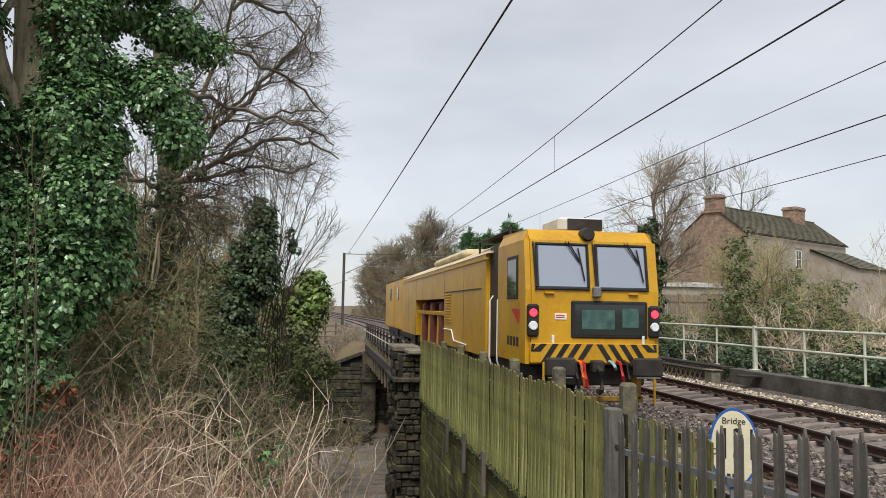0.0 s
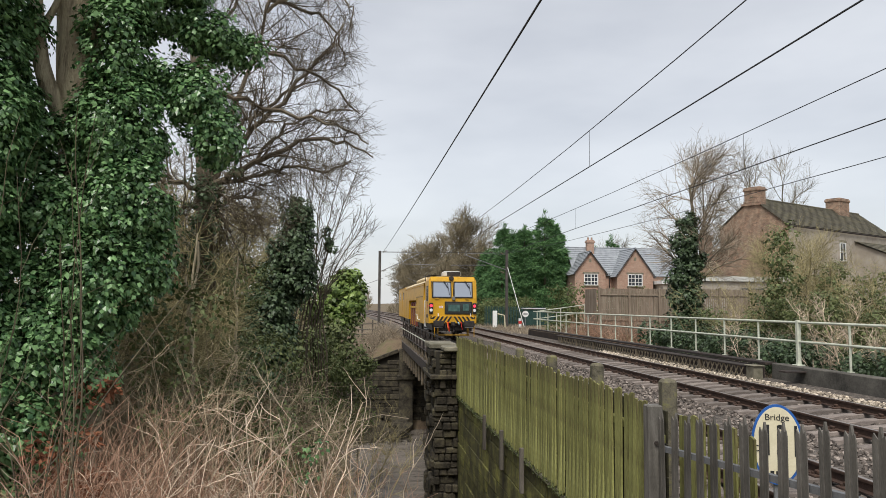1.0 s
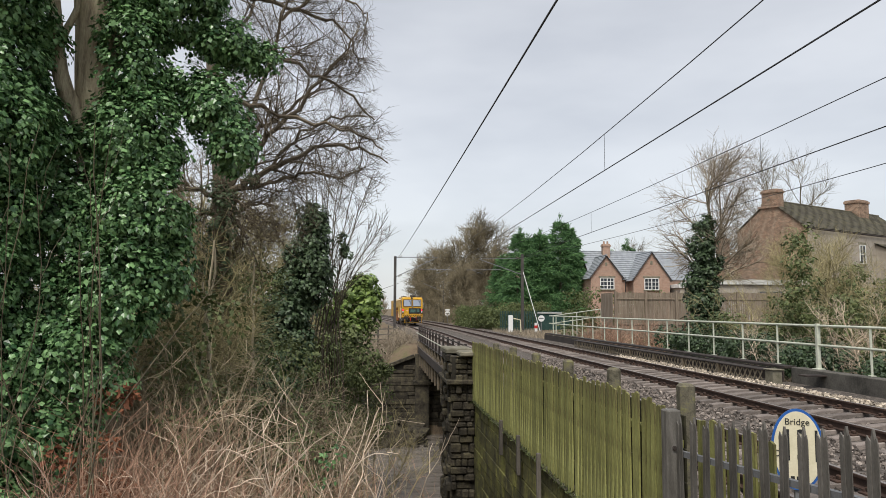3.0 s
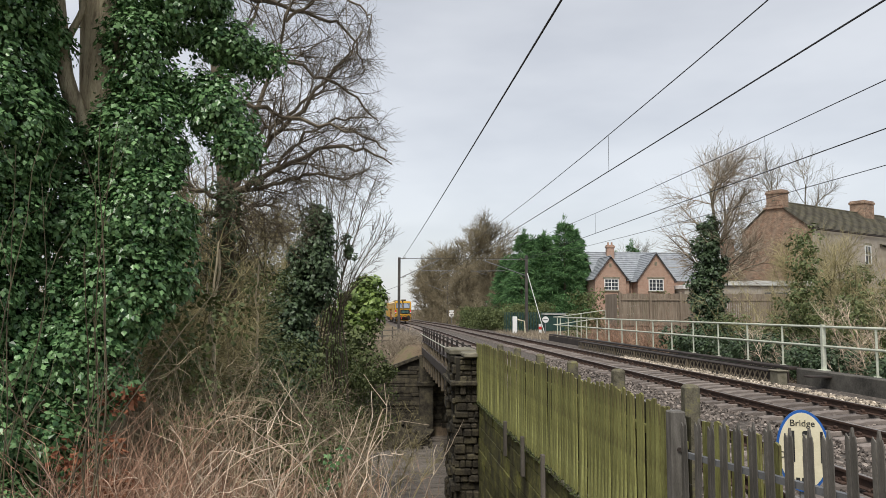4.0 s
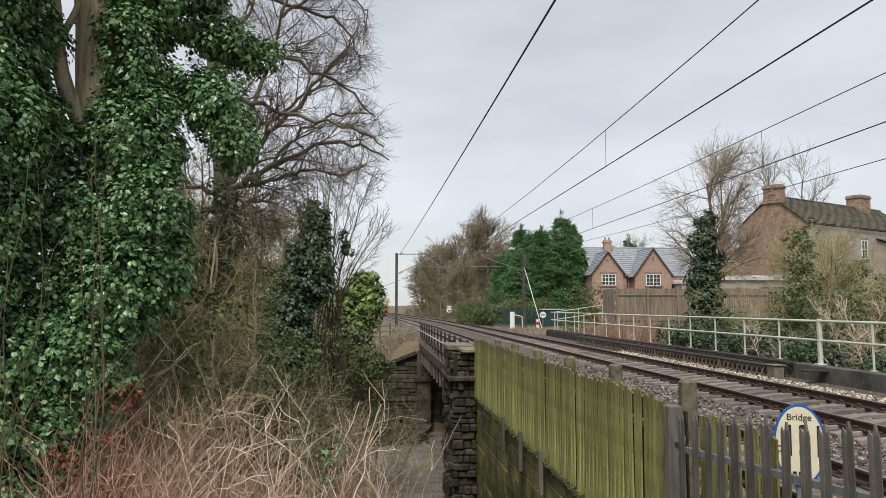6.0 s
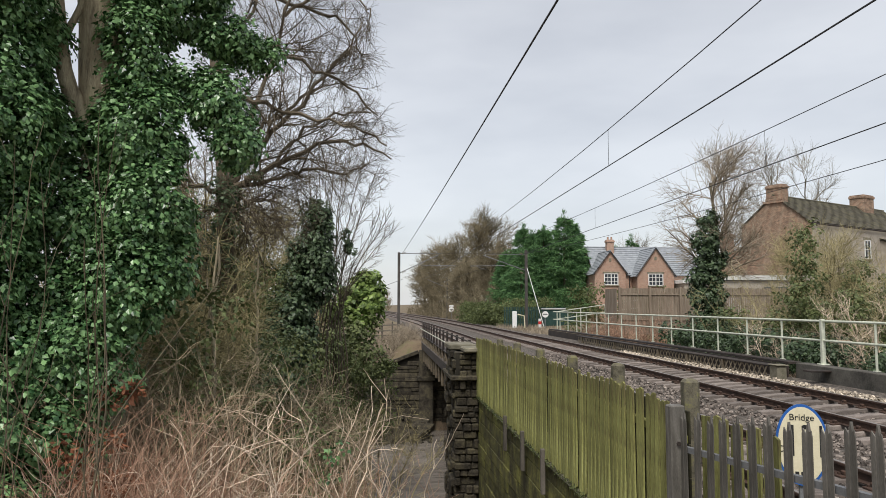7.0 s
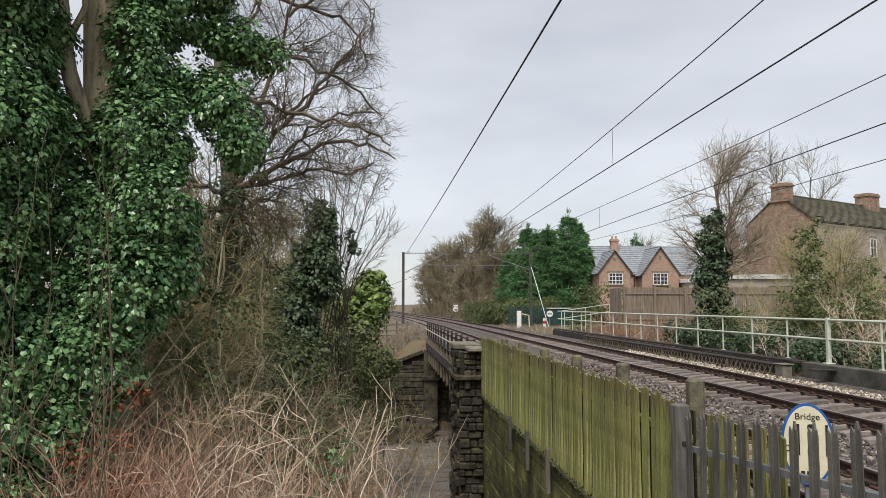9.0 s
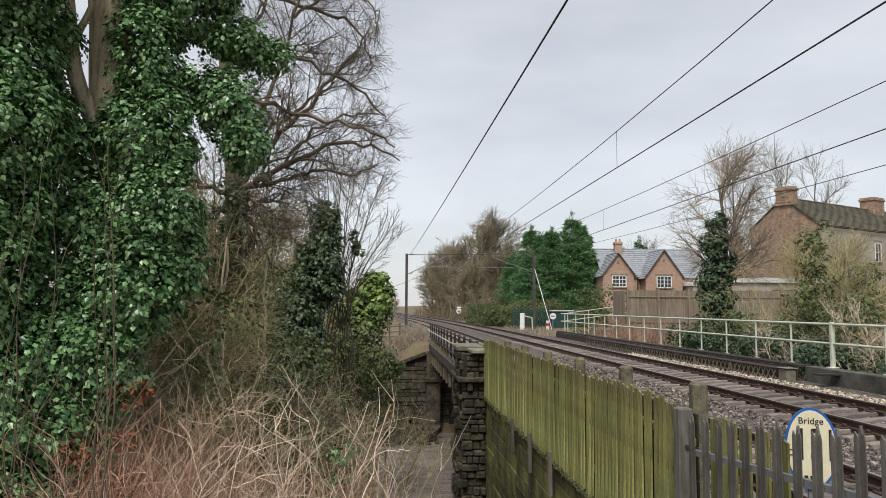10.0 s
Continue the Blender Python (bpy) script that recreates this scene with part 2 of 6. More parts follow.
# ---- building blocks ----
class Geo:
    """Vertices and faces of one mesh, gathered piece by piece."""

    def __init__(self):
        self.v, self.f, self.n = [], [], 0

    def add(self, verts, faces):
        self.v.append(np.asarray(verts, float).reshape(-1, 3))
        k = self.n
        self.f.extend([tuple(int(i) + k for i in f) for f in faces])
        self.n += len(self.v[-1])
        return self

    def box(self, x0, x1, y0, y1, z0, z1, m=None):
        p = [(x, y, z) for z in (z0, z1) for y in (y0, y1) for x in (x0, x1)]
        if m is not None:
            p = [tuple(m @ Vector(q)) for q in p]
        return self.add(p, [(0, 2, 3, 1), (4, 5, 7, 6), (0, 1, 5, 4), (2, 6, 7, 3), (0, 4, 6, 2), (1, 3, 7, 5)])

    def cbox(self, x0, x1, y0, y1, z0, z1, c=0.01, m=None):
        """A box with all its edges chamfered by c."""
        c = min(c, 0.45 * min(x1 - x0, y1 - y0, z1 - z0))
        cx, cy, cz, h = (x0 + x1) / 2, (y0 + y1) / 2, (z0 + z1) / 2, ((x1 - x0) / 2, (y1 - y0) / 2, (z1 - z0) / 2)
        p, key = [], {}
        for sx in (-1, 1):
            for sy in (-1, 1):
                for sz in (-1, 1):
                    s = (sx, sy, sz)
                    for a in range(3):
                        q = [s[i] * (h[i] if i == a else h[i] - c) for i in range(3)]
                        key[s, a] = len(p)
                        p.append((cx + q[0], cy + q[1], cz + q[2]))
        f = []
        for a in range(3):
            b, d = (a + 1) % 3, (a + 2) % 3
            for s in (-1, 1):
                ring = []
                for u, w in ((-1, -1), (1, -1), (1, 1), (-1, 1)):
                    t = [0, 0, 0]
                    t[a], t[b], t[d] = s, u, w
                    ring.append(key[tuple(t), a])
                f.append(ring if s > 0 else ring[::-1])
            for u in (-1, 1):
                for w in (-1, 1):
                    t0, t1 = [0, 0, 0], [0, 0, 0]
                    t0[a], t0[b], t0[d] = -1, u, w
                    t1[a], t1[b], t1[d] = 1, u, w
                    q = [key[tuple(t0), b], key[tuple(t1), b], key[tuple(t1), d], key[tuple(t0), d]]
                    f.append(q if u * w > 0 else q[::-1])
        for s in [(x, y, z) for x in (-1, 1) for y in (-1, 1) for z in (-1, 1)]:
            q = [key[s, 0], key[s, 1], key[s, 2]]
            f.append(q if s[0] * s[1] * s[2] > 0 else q[::-1])
        if m is not None:
            p = [tuple(m @ Vector(q)) for q in p]
        return self.add(p, f)

    def tube(self, path, radii, n=6, cap=True):
        path = np.asarray(path, float)
        k = len(path)
        radii = np.broadcast_to(np.asarray(radii, float), (k,))
        tan = np.gradient(path, axis=0)
        tan /= np.linalg.norm(tan, axis=1)[:, None] + 1e-9
        ref = np.array([0.0, 0.0, 1.0]) if abs(tan[0][2]) < 0.9 else np.array([1.0, 0.0, 0.0])
        u = np.cross(tan, ref)
        u /= np.linalg.norm(u, axis=1)[:, None] + 1e-9
        w = np.cross(tan, u)
        a = np.arange(n) * 2 * math.pi / n
        ring = path[:, None] + radii[:, None, None] * (np.cos(a)[None, :, None] * u[:, None] + np.sin(a)[None, :, None] * w[:, None])
        f = [(i * n + j, i * n + (j + 1) % n, (i + 1) * n + (j + 1) % n, (i + 1) * n + j) for i in range(k - 1) for j in range(n)]
        if cap:
            f += [tuple(range(n))[::-1], tuple((k - 1) * n + j for j in range(n))]
        return self.add(ring.reshape(-1, 3), f)

    def rod(self, a, b, r, n=6):
        return self.tube([a, b], r, n)

    def beam(self, a, b, w, h):
        """A bar of w by h between two points."""
        a, b = Vector(a), Vector(b)
        d = b - a
        q = d.to_track_quat("Y", "Z").to_matrix().to_4x4()
        return self.box(-w / 2, w / 2, 0, d.length, -h / 2, h / 2, Matrix.Translation(a) @ q)

    def prism(self, poly, a, b, axis="x"):
        """A polygon (two coordinates) pushed from a to b along an axis."""
        order = {"x": lambda p, s: (s, p[0], p[1]), "y": lambda p, s: (p[0], s, p[1]), "z": lambda p, s: (p[0], p[1], s)}[axis]
        n = len(poly)
        f = [tuple(range(n)), tuple(range(n, 2 * n))[::-1]]
        f += [(i, n + i, n + (i + 1) % n, (i + 1) % n) for i in range(n)]
        return self.add([order(p, a) for p in poly] + [order(p, b) for p in poly], f)

    def tubes(self, paths, radii, n=3):
        """Many tubes at once: paths (m, k, 3), radii (m, k)."""
        m, k, _ = paths.shape
        tan = np.gradient(paths, axis=1)
        tan /= np.linalg.norm(tan, axis=2)[..., None] + 1e-9
        ref = np.where(np.abs(tan[:, :1, 2:3]) < 0.8, np.array([0.0, 0.0, 1.0]), np.array([1.0, 0.0, 0.0]))
        u = np.cross(tan, np.broadcast_to(ref, tan.shape))
        u /= np.linalg.norm(u, axis=2)[..., None] + 1e-9
        w = np.cross(tan, u)
        a = np.arange(n) * 2 * math.pi / n
        v = paths[:, :, None] + radii[:, :, None, None] * (np.cos(a)[:, None] * u[:, :, None] + np.sin(a)[:, None] * w[:, :, None])
        j = np.arange(n)
        one = np.stack([j, (j + 1) % n, n + (j + 1) % n, n + j], 1)
        one = (one[None] + (np.arange(k - 1) * n)[:, None, None]).reshape(-1, 4)
        f = (one[None] + (np.arange(m) * n * k)[:, None, None]).reshape(-1, 4)
        return self.addq(v.reshape(-1, 3), f)

    def addq(self, verts, quads):
        self.v.append(verts)
        self.f.extend((quads + self.n).tolist())
        self.n += len(verts)
        return self

    def leaves(self, at, size, rng, droop=0.4, aspect=0.62, out=None):
        """A folded pointed leaf at each point."""
        m = len(at)
        d = rng.normal(size=(m, 3))
        if out is not None:
            d = d * 0.7 + out * 0.7
        d[:, 2] -= droop
        d /= np.linalg.norm(d, axis=1)[:, None]
        s = np.cross(d, rng.normal(size=(m, 3)))
        s /= np.linalg.norm(s, axis=1)[:, None] + 1e-9
        nn = np.cross(d, s)
        L = rng.uniform(size[0], size[1], (m, 1))
        v = np.stack([at, at + d * L * 0.45 + s * L * aspect * 0.5 + nn * L * 0.12, at + d * L, at + d * L * 0.45 - s * L * aspect * 0.5 + nn * L * 0.12], 1)
        f = np.arange(m * 4).reshape(m, 4)
        return self.addq(v.reshape(-1, 3), f)

    def mesh(self, name):
        me = bpy.data.meshes.new(name)
        me.from_pydata(np.concatenate(self.v).tolist(), [], self.f)
        return me


def part(name, geo, material, parent=None, label="", smooth=False):
    me = geo if isinstance(geo, bpy.types.Mesh) else geo.mesh(name)
    if not me.materials:
        me.materials.append(material)
        if not isinstance(geo, bpy.types.Mesh):
            b = bmesh.new()
            b.from_mesh(me)
            if len(b.faces) < 60000:
                bmesh.ops.recalc_face_normals(b, faces=b.faces)
            b.to_mesh(me)
            b.free()
        if smooth:
            me.shade_smooth()
    ob = new(name, me)
    ob.parent = parent
    if label:
        ob["label"] = label
    return ob


def thing(name, label, category, group="", kind="", at=(0, 0, 0)):
    ob = new(name)
    ob.location = at
    return tagged(ob, label, category, group, kind)


def solid(name, geo, material, label, category, group="", kind="", smooth=False):
    return tagged(part(name, geo, material, smooth=smooth), label, category, group, kind)


def bend(y):
    """How far the line swings to the left at y."""
    if y < 60:
        return 0.0
    if y < 140:
        return -((y - 60) ** 2) / 3400
    return -1.882 - 0.047 * (y - 140)


NEAR, FAR = 5.5, 9.55          # centre lines of the two tracks
BRIDGE0, BRIDGE1 = 22.0, 55.0  # ends of the bridge

# ---- ground: one sheet, with the river valley across it and the railway bank ----
def smooth(a, b, v):
    t = min(max((v - a) / (b - a), 0), 1)
    return t * t * (3 - 2 * t)


def ground_z(x, y):
    east = smooth(12.95, 18.0, x)
    bank = smooth(2.98, 3.3, x) if y < 52 else smooth(-1.2, 2.5, x - bend(y))
    # land to the left of the line
    left = 0.35 - 0.9 * smooth(2, 10, y) - 4.2 * smooth(3.0, 17, y) * smooth(-5.0, 0.5, x) - 0.6 * smooth(0, -25, x)
    left = left * (1 - smooth(52, 66, y)) + (-0.9 - 1.0 * smooth(0, -20, x - bend(y))) * smooth(52, 66, y)
    right = 0.1 + 0.9 * smooth(14, 30, x)
    z = left + (-0.42 - left) * bank
    z = z + (right - z) * east
    valley = smooth(15.5 - 0.25 * min(x, 0), 25 - 0.3 * min(x, 0), y) * (1 - smooth(54.6, 56.2 - 0.5 * min(x + 6, 0), y))
    if x < 2.95 or y > 22:
        z = z + (-7.6 - z) * valley
    n = noise.noise(Vector((x * 0.35, y * 0.35, 0))) * 0.25 + noise.noise(Vector((x * 1.3, y * 1.3, 3))) * 0.08
    keep = 1.0 if (x < 2 or x > 14) else 0.12
    hill = 3.0 * smooth(70, 200, y) * smooth(20, 60, x) - 0.8 * smooth(120, 400, y) * smooth(-5, -80, x)
    return z + n * keep + hill


def axis(near, step, far):
    v, out = 0.0, []
    while v < far:
        out.append(v)
        v += step if v < near else step * (1 + (v - near) / 12)
    return out


def build_ground():
    xs = sorted({round(-a, 3) for a in axis(24, 0.7, 3000)} | {round(a, 3) for a in axis(24, 0.7, 3000)})
    ys = sorted({round(-a, 3) for a in axis(10, 1.2, 1000)} | {round(a, 3) for a in axis(72, 0.7, 4000)})
    g = Geo()
    verts = [(x, y, ground_z(x, y)) for y in ys for x in xs]
    n = len(xs)
    faces = [(j * n + i, j * n + i + 1, (j + 1) * n + i + 1, (j + 1) * n + i) for j in range(len(ys) - 1) for i in range(n - 1)]
    g.add(verts, faces)
    solid("ground", g, EARTH, "rough damp earth bank with dead leaves sloping to the river", "ground", kind="structure", smooth=True)
    w = Geo()
    w.add([(x, y, -6.9) for y in (18, 58) for x in (-60, 90)], [(0, 1, 3, 2)])
    solid("water", w, WATER, "shallow brown river under the railway bridge", "river", kind="structure")


def ribbon(cx, profile, y0, y1, step=4.0, level=0.0, tilt=0.0):
    """A cross-section (x, z) swept along the line."""
    ys = np.arange(y0, y1 + 1e-6, (y1 - y0) / max(1, round((y1 - y0) / step)))
    c, s = math.cos(tilt), math.sin(tilt)
    v = [(cx + bend(y) + x * c - z * s, y, level + z * c + x * s) for y in ys for x, z in profile]
    n = len(profile)
    f = [(j * n + i, j * n + (i + 1) % n, (j + 1) * n + (i + 1) % n, (j + 1) * n + i) for j in range(len(ys) - 1) for i in range(n)]
    f += [tuple(range(n))[::-1], tuple((len(ys) - 1) * n + i for i in range(n))]
    return Geo().add(v, f)


RAIL = [(-0.07, -0.16), (0.07, -0.16), (0.07, -0.148), (0.014, -0.13), (0.014, -0.045), (0.036, -0.035), (0.036, -0.006), (0.028, 0.0),
        (-0.028, 0.0), (-0.036, -0.006), (-0.036, -0.035), (-0.014, -0.045), (-0.014, -0.13), (-0.07, -0.148)]
HEAD = [(-0.026, 0.0005), (0.026, 0.0005), (0.024, 0.004), (-0.024, 0.004)]


def build_ballast():
    for y0, y1 in ((-30.0, 420.0),):
        g = ribbon(0, [(3.1, -0.6), (3.6, -0.26), (4.0, -0.22), (7.0, -0.22), (7.9, -0.24), (8.2, -0.26), (10.9, -0.06), (11.45, -0.06), (12.45, -0.03), (12.5, -0.6)], y0, y1, 3.0)
        solid("ballast_bed", g, BALLAST, "grey-brown stone ballast bed under two tracks", "ballast", kind="structure")
    rng = np.random.default_rng(5)
    for name, mat, x0, x1, n, label in (("ballast_stones", STONES, 3.5, 10.7, 20000, "loose angular grey-brown ballast stones between the rails"),
                                        ("pale_chippings", CHIPS, 10.5, 11.7, 6500, "pale buff stone chippings along the bridge girder")):
        g = Geo()
        cube = np.array([(x, y, z) for z in (-1, 1) for y in (-1, 1) for x in (-1, 1)], float)
        q = [(0, 2, 3, 1), (4, 5, 7, 6), (0, 1, 5, 4), (2, 6, 7, 3), (0, 4, 6, 2), (1, 3, 7, 5)]
        for _ in range(n):
            y = 5.0 + 30 * rng.random() ** 1.7
            x = rng.uniform(x0, x1)
            if abs(abs(x - FAR) - 0.75) < 0.1 or abs(abs(x - NEAR) - 0.75) < 0.1:
                continue
            z = -0.225 if x < 8.2 else -0.285 + 0.074 * (x - 8.2)
            s = rng.uniform(0.014, 0.034)
            r = Euler(rng.uniform(0, 3, 3)).to_matrix()
            g.add(cube * s * rng.uniform(0.6, 1.15, (8, 3)) @ np.array(r).T + (x, y, z + s * 0.3), q)
        solid(name, g, mat, label, "ballast", kind="stuff")


def build_track(cx, level, tilt, name, label, y_first):
    tr = thing(name, label, "railway track", kind="structure")
    for side in (-0.75, 0.75):
        c = cx + side * math.cos(tilt)
        lv = level + side * math.sin(tilt)
        r = part("rail", ribbon(c, RAIL, -25, 420, 4, lv), RUST, tr)
        part("rail_head", ribbon(c, HEAD, -25, 420, 4, lv), RAILTOP, r, "worn shiny rail head")
    # sleepers and chairs
    sl = Geo().cbox(-1.3, 1.3, -0.125, 0.125, -0.15, 0, 0.015).mesh("sleeper")
    ch = Geo()
    for side in (-0.75, 0.75):
        ch.cbox(side - 0.19, side + 0.19, -0.09, 0.09, 0.0, 0.03, 0.008)
        for d in (-0.085, 0.085):
            ch.cbox(side + d - 0.03, side + d + 0.03, -0.05, 0.05, 0.025, 0.085, 0.012)
            ch.rod((side + d * 1.7, 0.03, 0.02), (side + d * 1.7, 0.03, 0.06), 0.018, 5)
    ch = ch.mesh("chair")
    rest = Geo()
    box8 = np.array([(x, y, z) for z in (-0.15, 0) for y in (-0.125, 0.125) for x in (-1.3, 1.3)])
    q = [(0, 2, 3, 1), (4, 5, 7, 6), (0, 1, 5, 4), (2, 6, 7, 3), (0, 4, 6, 2), (1, 3, 7, 5)]
    random.seed(3)
    k = 0
    y = -20.0
    while y < 230:
        x, z = cx + bend(y), level - 0.165
        j = pose(x + random.uniform(-.03, .03), y + random.uniform(-.02, .02), z, 0, -math.degrees(tilt), random.uniform(-1, 1))
        if y_first < y < y_first + 45:
            s = part("sleeper", sl, SLEEPER, tr)
            s.matrix_basis = j
            c = part("chair", ch, RUST, s, "rusty cast iron rail chair") 
        else:
            jm = np.array(j)
            rest.add(box8 @ jm[:3, :3].T + jm[:3, 3], q)
        y += 0.69
    part("far_sleepers", rest, SLEEPER, tr)["kind"] = "stuff"


# ---- the bridge ----
def stone_wall(parent, x0, x1, z0, z1, put, rng, h=0.32, l=0.6, mat=STONE, depth=0.06, cut=None):
    """Courses of squared stones, each one an object; put(x, z, w, h, d) gives the pose and mesh."""
    z = z0
    row = 0
    while z < z1 - 0.05:
        hh = min(h * rng.uniform(0.7, 1.35), z1 - z)
        x = x0 - (l * 0.5 if row % 2 else 0)
        while x < x1:
            ll = l * rng.uniform(0.5, 1.6)
            a, b = max(x, x0), min(x + ll, x1)
            if b - a > 0.08 and (cut is None or cut((a + b) / 2, z + hh)):
                put(a + 0.008, b - 0.008, z + 0.008, z + hh - 0.008, rng.uniform(-0.4, 1) * depth)
            x += ll
        z += hh
        row += 1


def build_bridge():
    rng = random.Random(11)
    # wing wall below the timber fence: smooth mossy blocks in long courses
    wall = solid("wall_wing", Geo().box(2.95, 3.5, 4.0, 22.0, -7.8, -0.45), MORTAR, "tall mossy block retaining wall below the timber fence", "retaining wall", kind="structure")

    def put(a, b, z0, z1, d):
        part("block", Geo().cbox(2.86 - d * 0.4, 3.0, a, b, z0, z1, 0.012), WALLMOSS, wall)
    stone_wall(wall, 8.2, 21.6, -5.6, -0.58, put, rng, 0.33, 1.0, depth=0.06)
    cop = part("coping", Geo().cbox(2.80, 3.1, 4.0, 21.6, -0.56, -0.46, 0.02), CAPSTONE, wall, "worn coping course")
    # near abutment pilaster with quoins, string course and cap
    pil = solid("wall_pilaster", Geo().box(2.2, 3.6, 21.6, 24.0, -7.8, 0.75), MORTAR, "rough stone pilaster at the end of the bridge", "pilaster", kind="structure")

    def putx(a, b, z0, z1, d):
        part("stone", Geo().cbox(a, b, 21.54 - d, 21.7, z0, z1, 0.03), STONE, pil)

    def puty(a, b, z0, z1, d):
        part("stone", Geo().cbox(2.17 - d, 2.3, a, b, z0, z1, 0.035), STONE, pil)
    stone_wall(pil, 2.16, 2.86, -7.5, 0.0, putx, rng, 0.2, 0.3, depth=0.12)
    stone_wall(pil, 2.3, 3.4, 0.05, 0.78, putx, rng, 0.17, 0.26, depth=0.12)
    stone_wall(pil, 21.6, 24.0, -7.5, 0.78, puty, rng, 0.24, 0.4, depth=0.12)
    part("string_course", Geo().cbox(2.03, 3.4, 21.36, 24.15, -0.04, 0.10, 0.03), STONE, pil, "projecting weathered string course")
    part("cap", Geo().cbox(2.08, 2.9, 22.3, 24.1, 0.79, 0.95, 0.03), CAPSTONE, pil, "flat pale cap stone")
    part("cap", Geo().cbox(2.4, 3.3, 21.3, 22.25, 0.77, 0.9, 0.03), CAPSTONE, pil, "flat mossy cap stone")
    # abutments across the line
    # Bare core in the joint colour, so shade under the deck is painted in.
    ab = solid("wall_abutment", Geo().box(2.9, 13.0, 22.05, 24.0, -7.8, -0.9), MORTAR, "stone bridge abutment coloured dark for the shade under the deck", "abutment", kind="structure")
    fa = solid("wall_abutment_far", Geo().prism([(-6.0, -7.8), (13.2, -7.8), (13.2, -1.0), (2.8, -1.35), (-6.0, -4.65)], 55.0, 57.0, "y"), MORTAR,
               "coursed dark stone abutment with a sloping wing", "abutment", kind="structure")

    def putf(a, b, z0, z1, d):
        part("stone", Geo().cbox(a, b, 54.94 - d, 55.1, z0, z1, 0.03), STONE, fa)
    stone_wall(fa, -5.0, 9.0, -7.6, -1.0, putf, rng, 0.34, 1.9, depth=0.10, cut=lambda x, z: z < -1.5 + min(0, (x - 2.8) * 0.375))
    g = Geo()
    g.beam((2.85, 54.95, -1.25), (-6.0, 54.95, -4.57), 0.5, 0.22)
    part("wing_coping", g, STONE, fa, "sloping mossy coping of the wing wall")
    pp = part("pilaster", Geo().cbox(2.9, 3.9, 54.2, 55.0, -7.7, -1.1, 0.04), STONE, fa, "pale dressed stone pilaster")
    part("pilaster_cap", Geo().cbox(2.75, 4.05, 54.05, 55.0, -3.3, -3.0, 0.04), STONE, fa)
    # deck and girders
    br = thing("railway_bridge", "dark iron girder railway bridge with pale handrails over the river", "bridge", kind="structure")
    part("deck", Geo().box(3.1, 12.6, 23.2, 55.5, -1.05, -0.62), IRON, br)
    for x in (3.3, 12.0):
        gd = Geo()
        gd.box(x - 0.02, x + 0.02, 23.0, 55.3, -1.75, -0.15)
        gd.cbox(x - 0.14, x + 0.14, 22.8, 55.3, -0.15, -0.1, 0.01)
        gd.cbox(x - 0.06, x + 0.1, 23.0, 55.3, -1.8, -1.75, 0.01)
        gi = part("girder", gd, IRON, br)
        y = 24.2
        while y < 55:
            part("stiffener", Geo().cbox(x - 0.15, x - 0.03, y - 0.11, y + 0.11, -1.95, -0.155, 0.015), IRONBROWN, gi)
            part("bracket", Geo().beam((x - 0.30, y, -0.17), (x - 0.16, y, -0.55), 0.06, 0.06), IRONBROWN, gi)
            y += 2.0
    for k in range(9):
        y = 25 + k * 3.6
        part("cross_girder", Geo().box(3.35, 11.9, y - 0.12, y + 0.12, -1.55, -1.06), IRON, br)
    # left handrail of the bridge
    lr = thing("bridge_railing", "low dark post railing with two pale rails on the bridge edge", "railing", kind="structure")
    for k in range(15):
        y = 24.4 + k * 2.2
        part("post", Geo().cbox(3.15, 3.25, y - 0.05, y + 0.05, -0.1, 0.9, 0.01), IRON, lr)
    for z, mat, lab in ((0.84, IRON, ""), (0.36, GREENPAINT, "pale painted lower rail")):
        part("rail", Geo().cbox(3.11, 3.14, 24.0, 57.5, z - 0.025, z + 0.025, 0.006), mat, lr, lab)
    # lattice parapet girder on the far side
    lp = thing("lattice_girder", "low dark iron lattice parapet girder beside the track", "girder", kind="structure")
    for z0, z1, w in ((0.30, 0.345, 0.4), (-0.16, -0.1, 0.3)):
        part("flange", Geo().cbox(11.8 - 0.1, 11.8 + w - 0.1, 21.8, 44.0, z0, z1, 0.01), IRON, lp)
    part("flange", Geo().cbox(12.35, 12.75, 21.8, 54.0, 0.36, 0.44, 0.01), IRON, lp)
    part("web", Geo().box(12.3, 12.34, 21.8, 54.0, -0.6, 0.35), IRON, lp)
    k = 0
    y = 22.0
    while y < 43.6:
        for a, b in ((0, 0.32), (0.32, 0)):
            part("lattice_bar", Geo().beam((11.76 if a else 11.79, y + a, -0.1), (11.76 if a else 11.79, y + b, 0.3), 0.015, 0.055), LATTICE, lp)
        if k % 9 == 8:
            part("upright", Geo().cbox(11.7, 11.82, y + 0.30, y + 0.42, -0.1, 0.3, 0.008), IRONBROWN, lp)
            y += 0.1
        y += 0.32
        k += 1
    part("end_block", Geo().cbox(11.7, 12.0, 21.3, 21.75, -0.3, 0.34, 0.02), CAPSTONE, lp, "grey concrete end block")
    part("end_cap", Geo().cbox(11.66, 12.04, 21.25, 21.78, 0.35, 0.38, 0.01), CAPSTONE, lp)
    part("end_plate", Geo().cbox(11.9, 12.9, 19.9, 20.3, 0.28, 0.33, 0.01), IRON, lp)
    kerb = solid("kerb_wall", Geo().cbox(12.5, 12.9, -20, 21.7, -0.6, 0.42, 0.02), DARKCONCRETE, "long dark stained concrete kerb wall", "kerb", kind="structure")
    # far handrail
    hr = thing("bridge_handrail", "pale green tubular handrail with two rails and posts", "handrail", kind="structure")
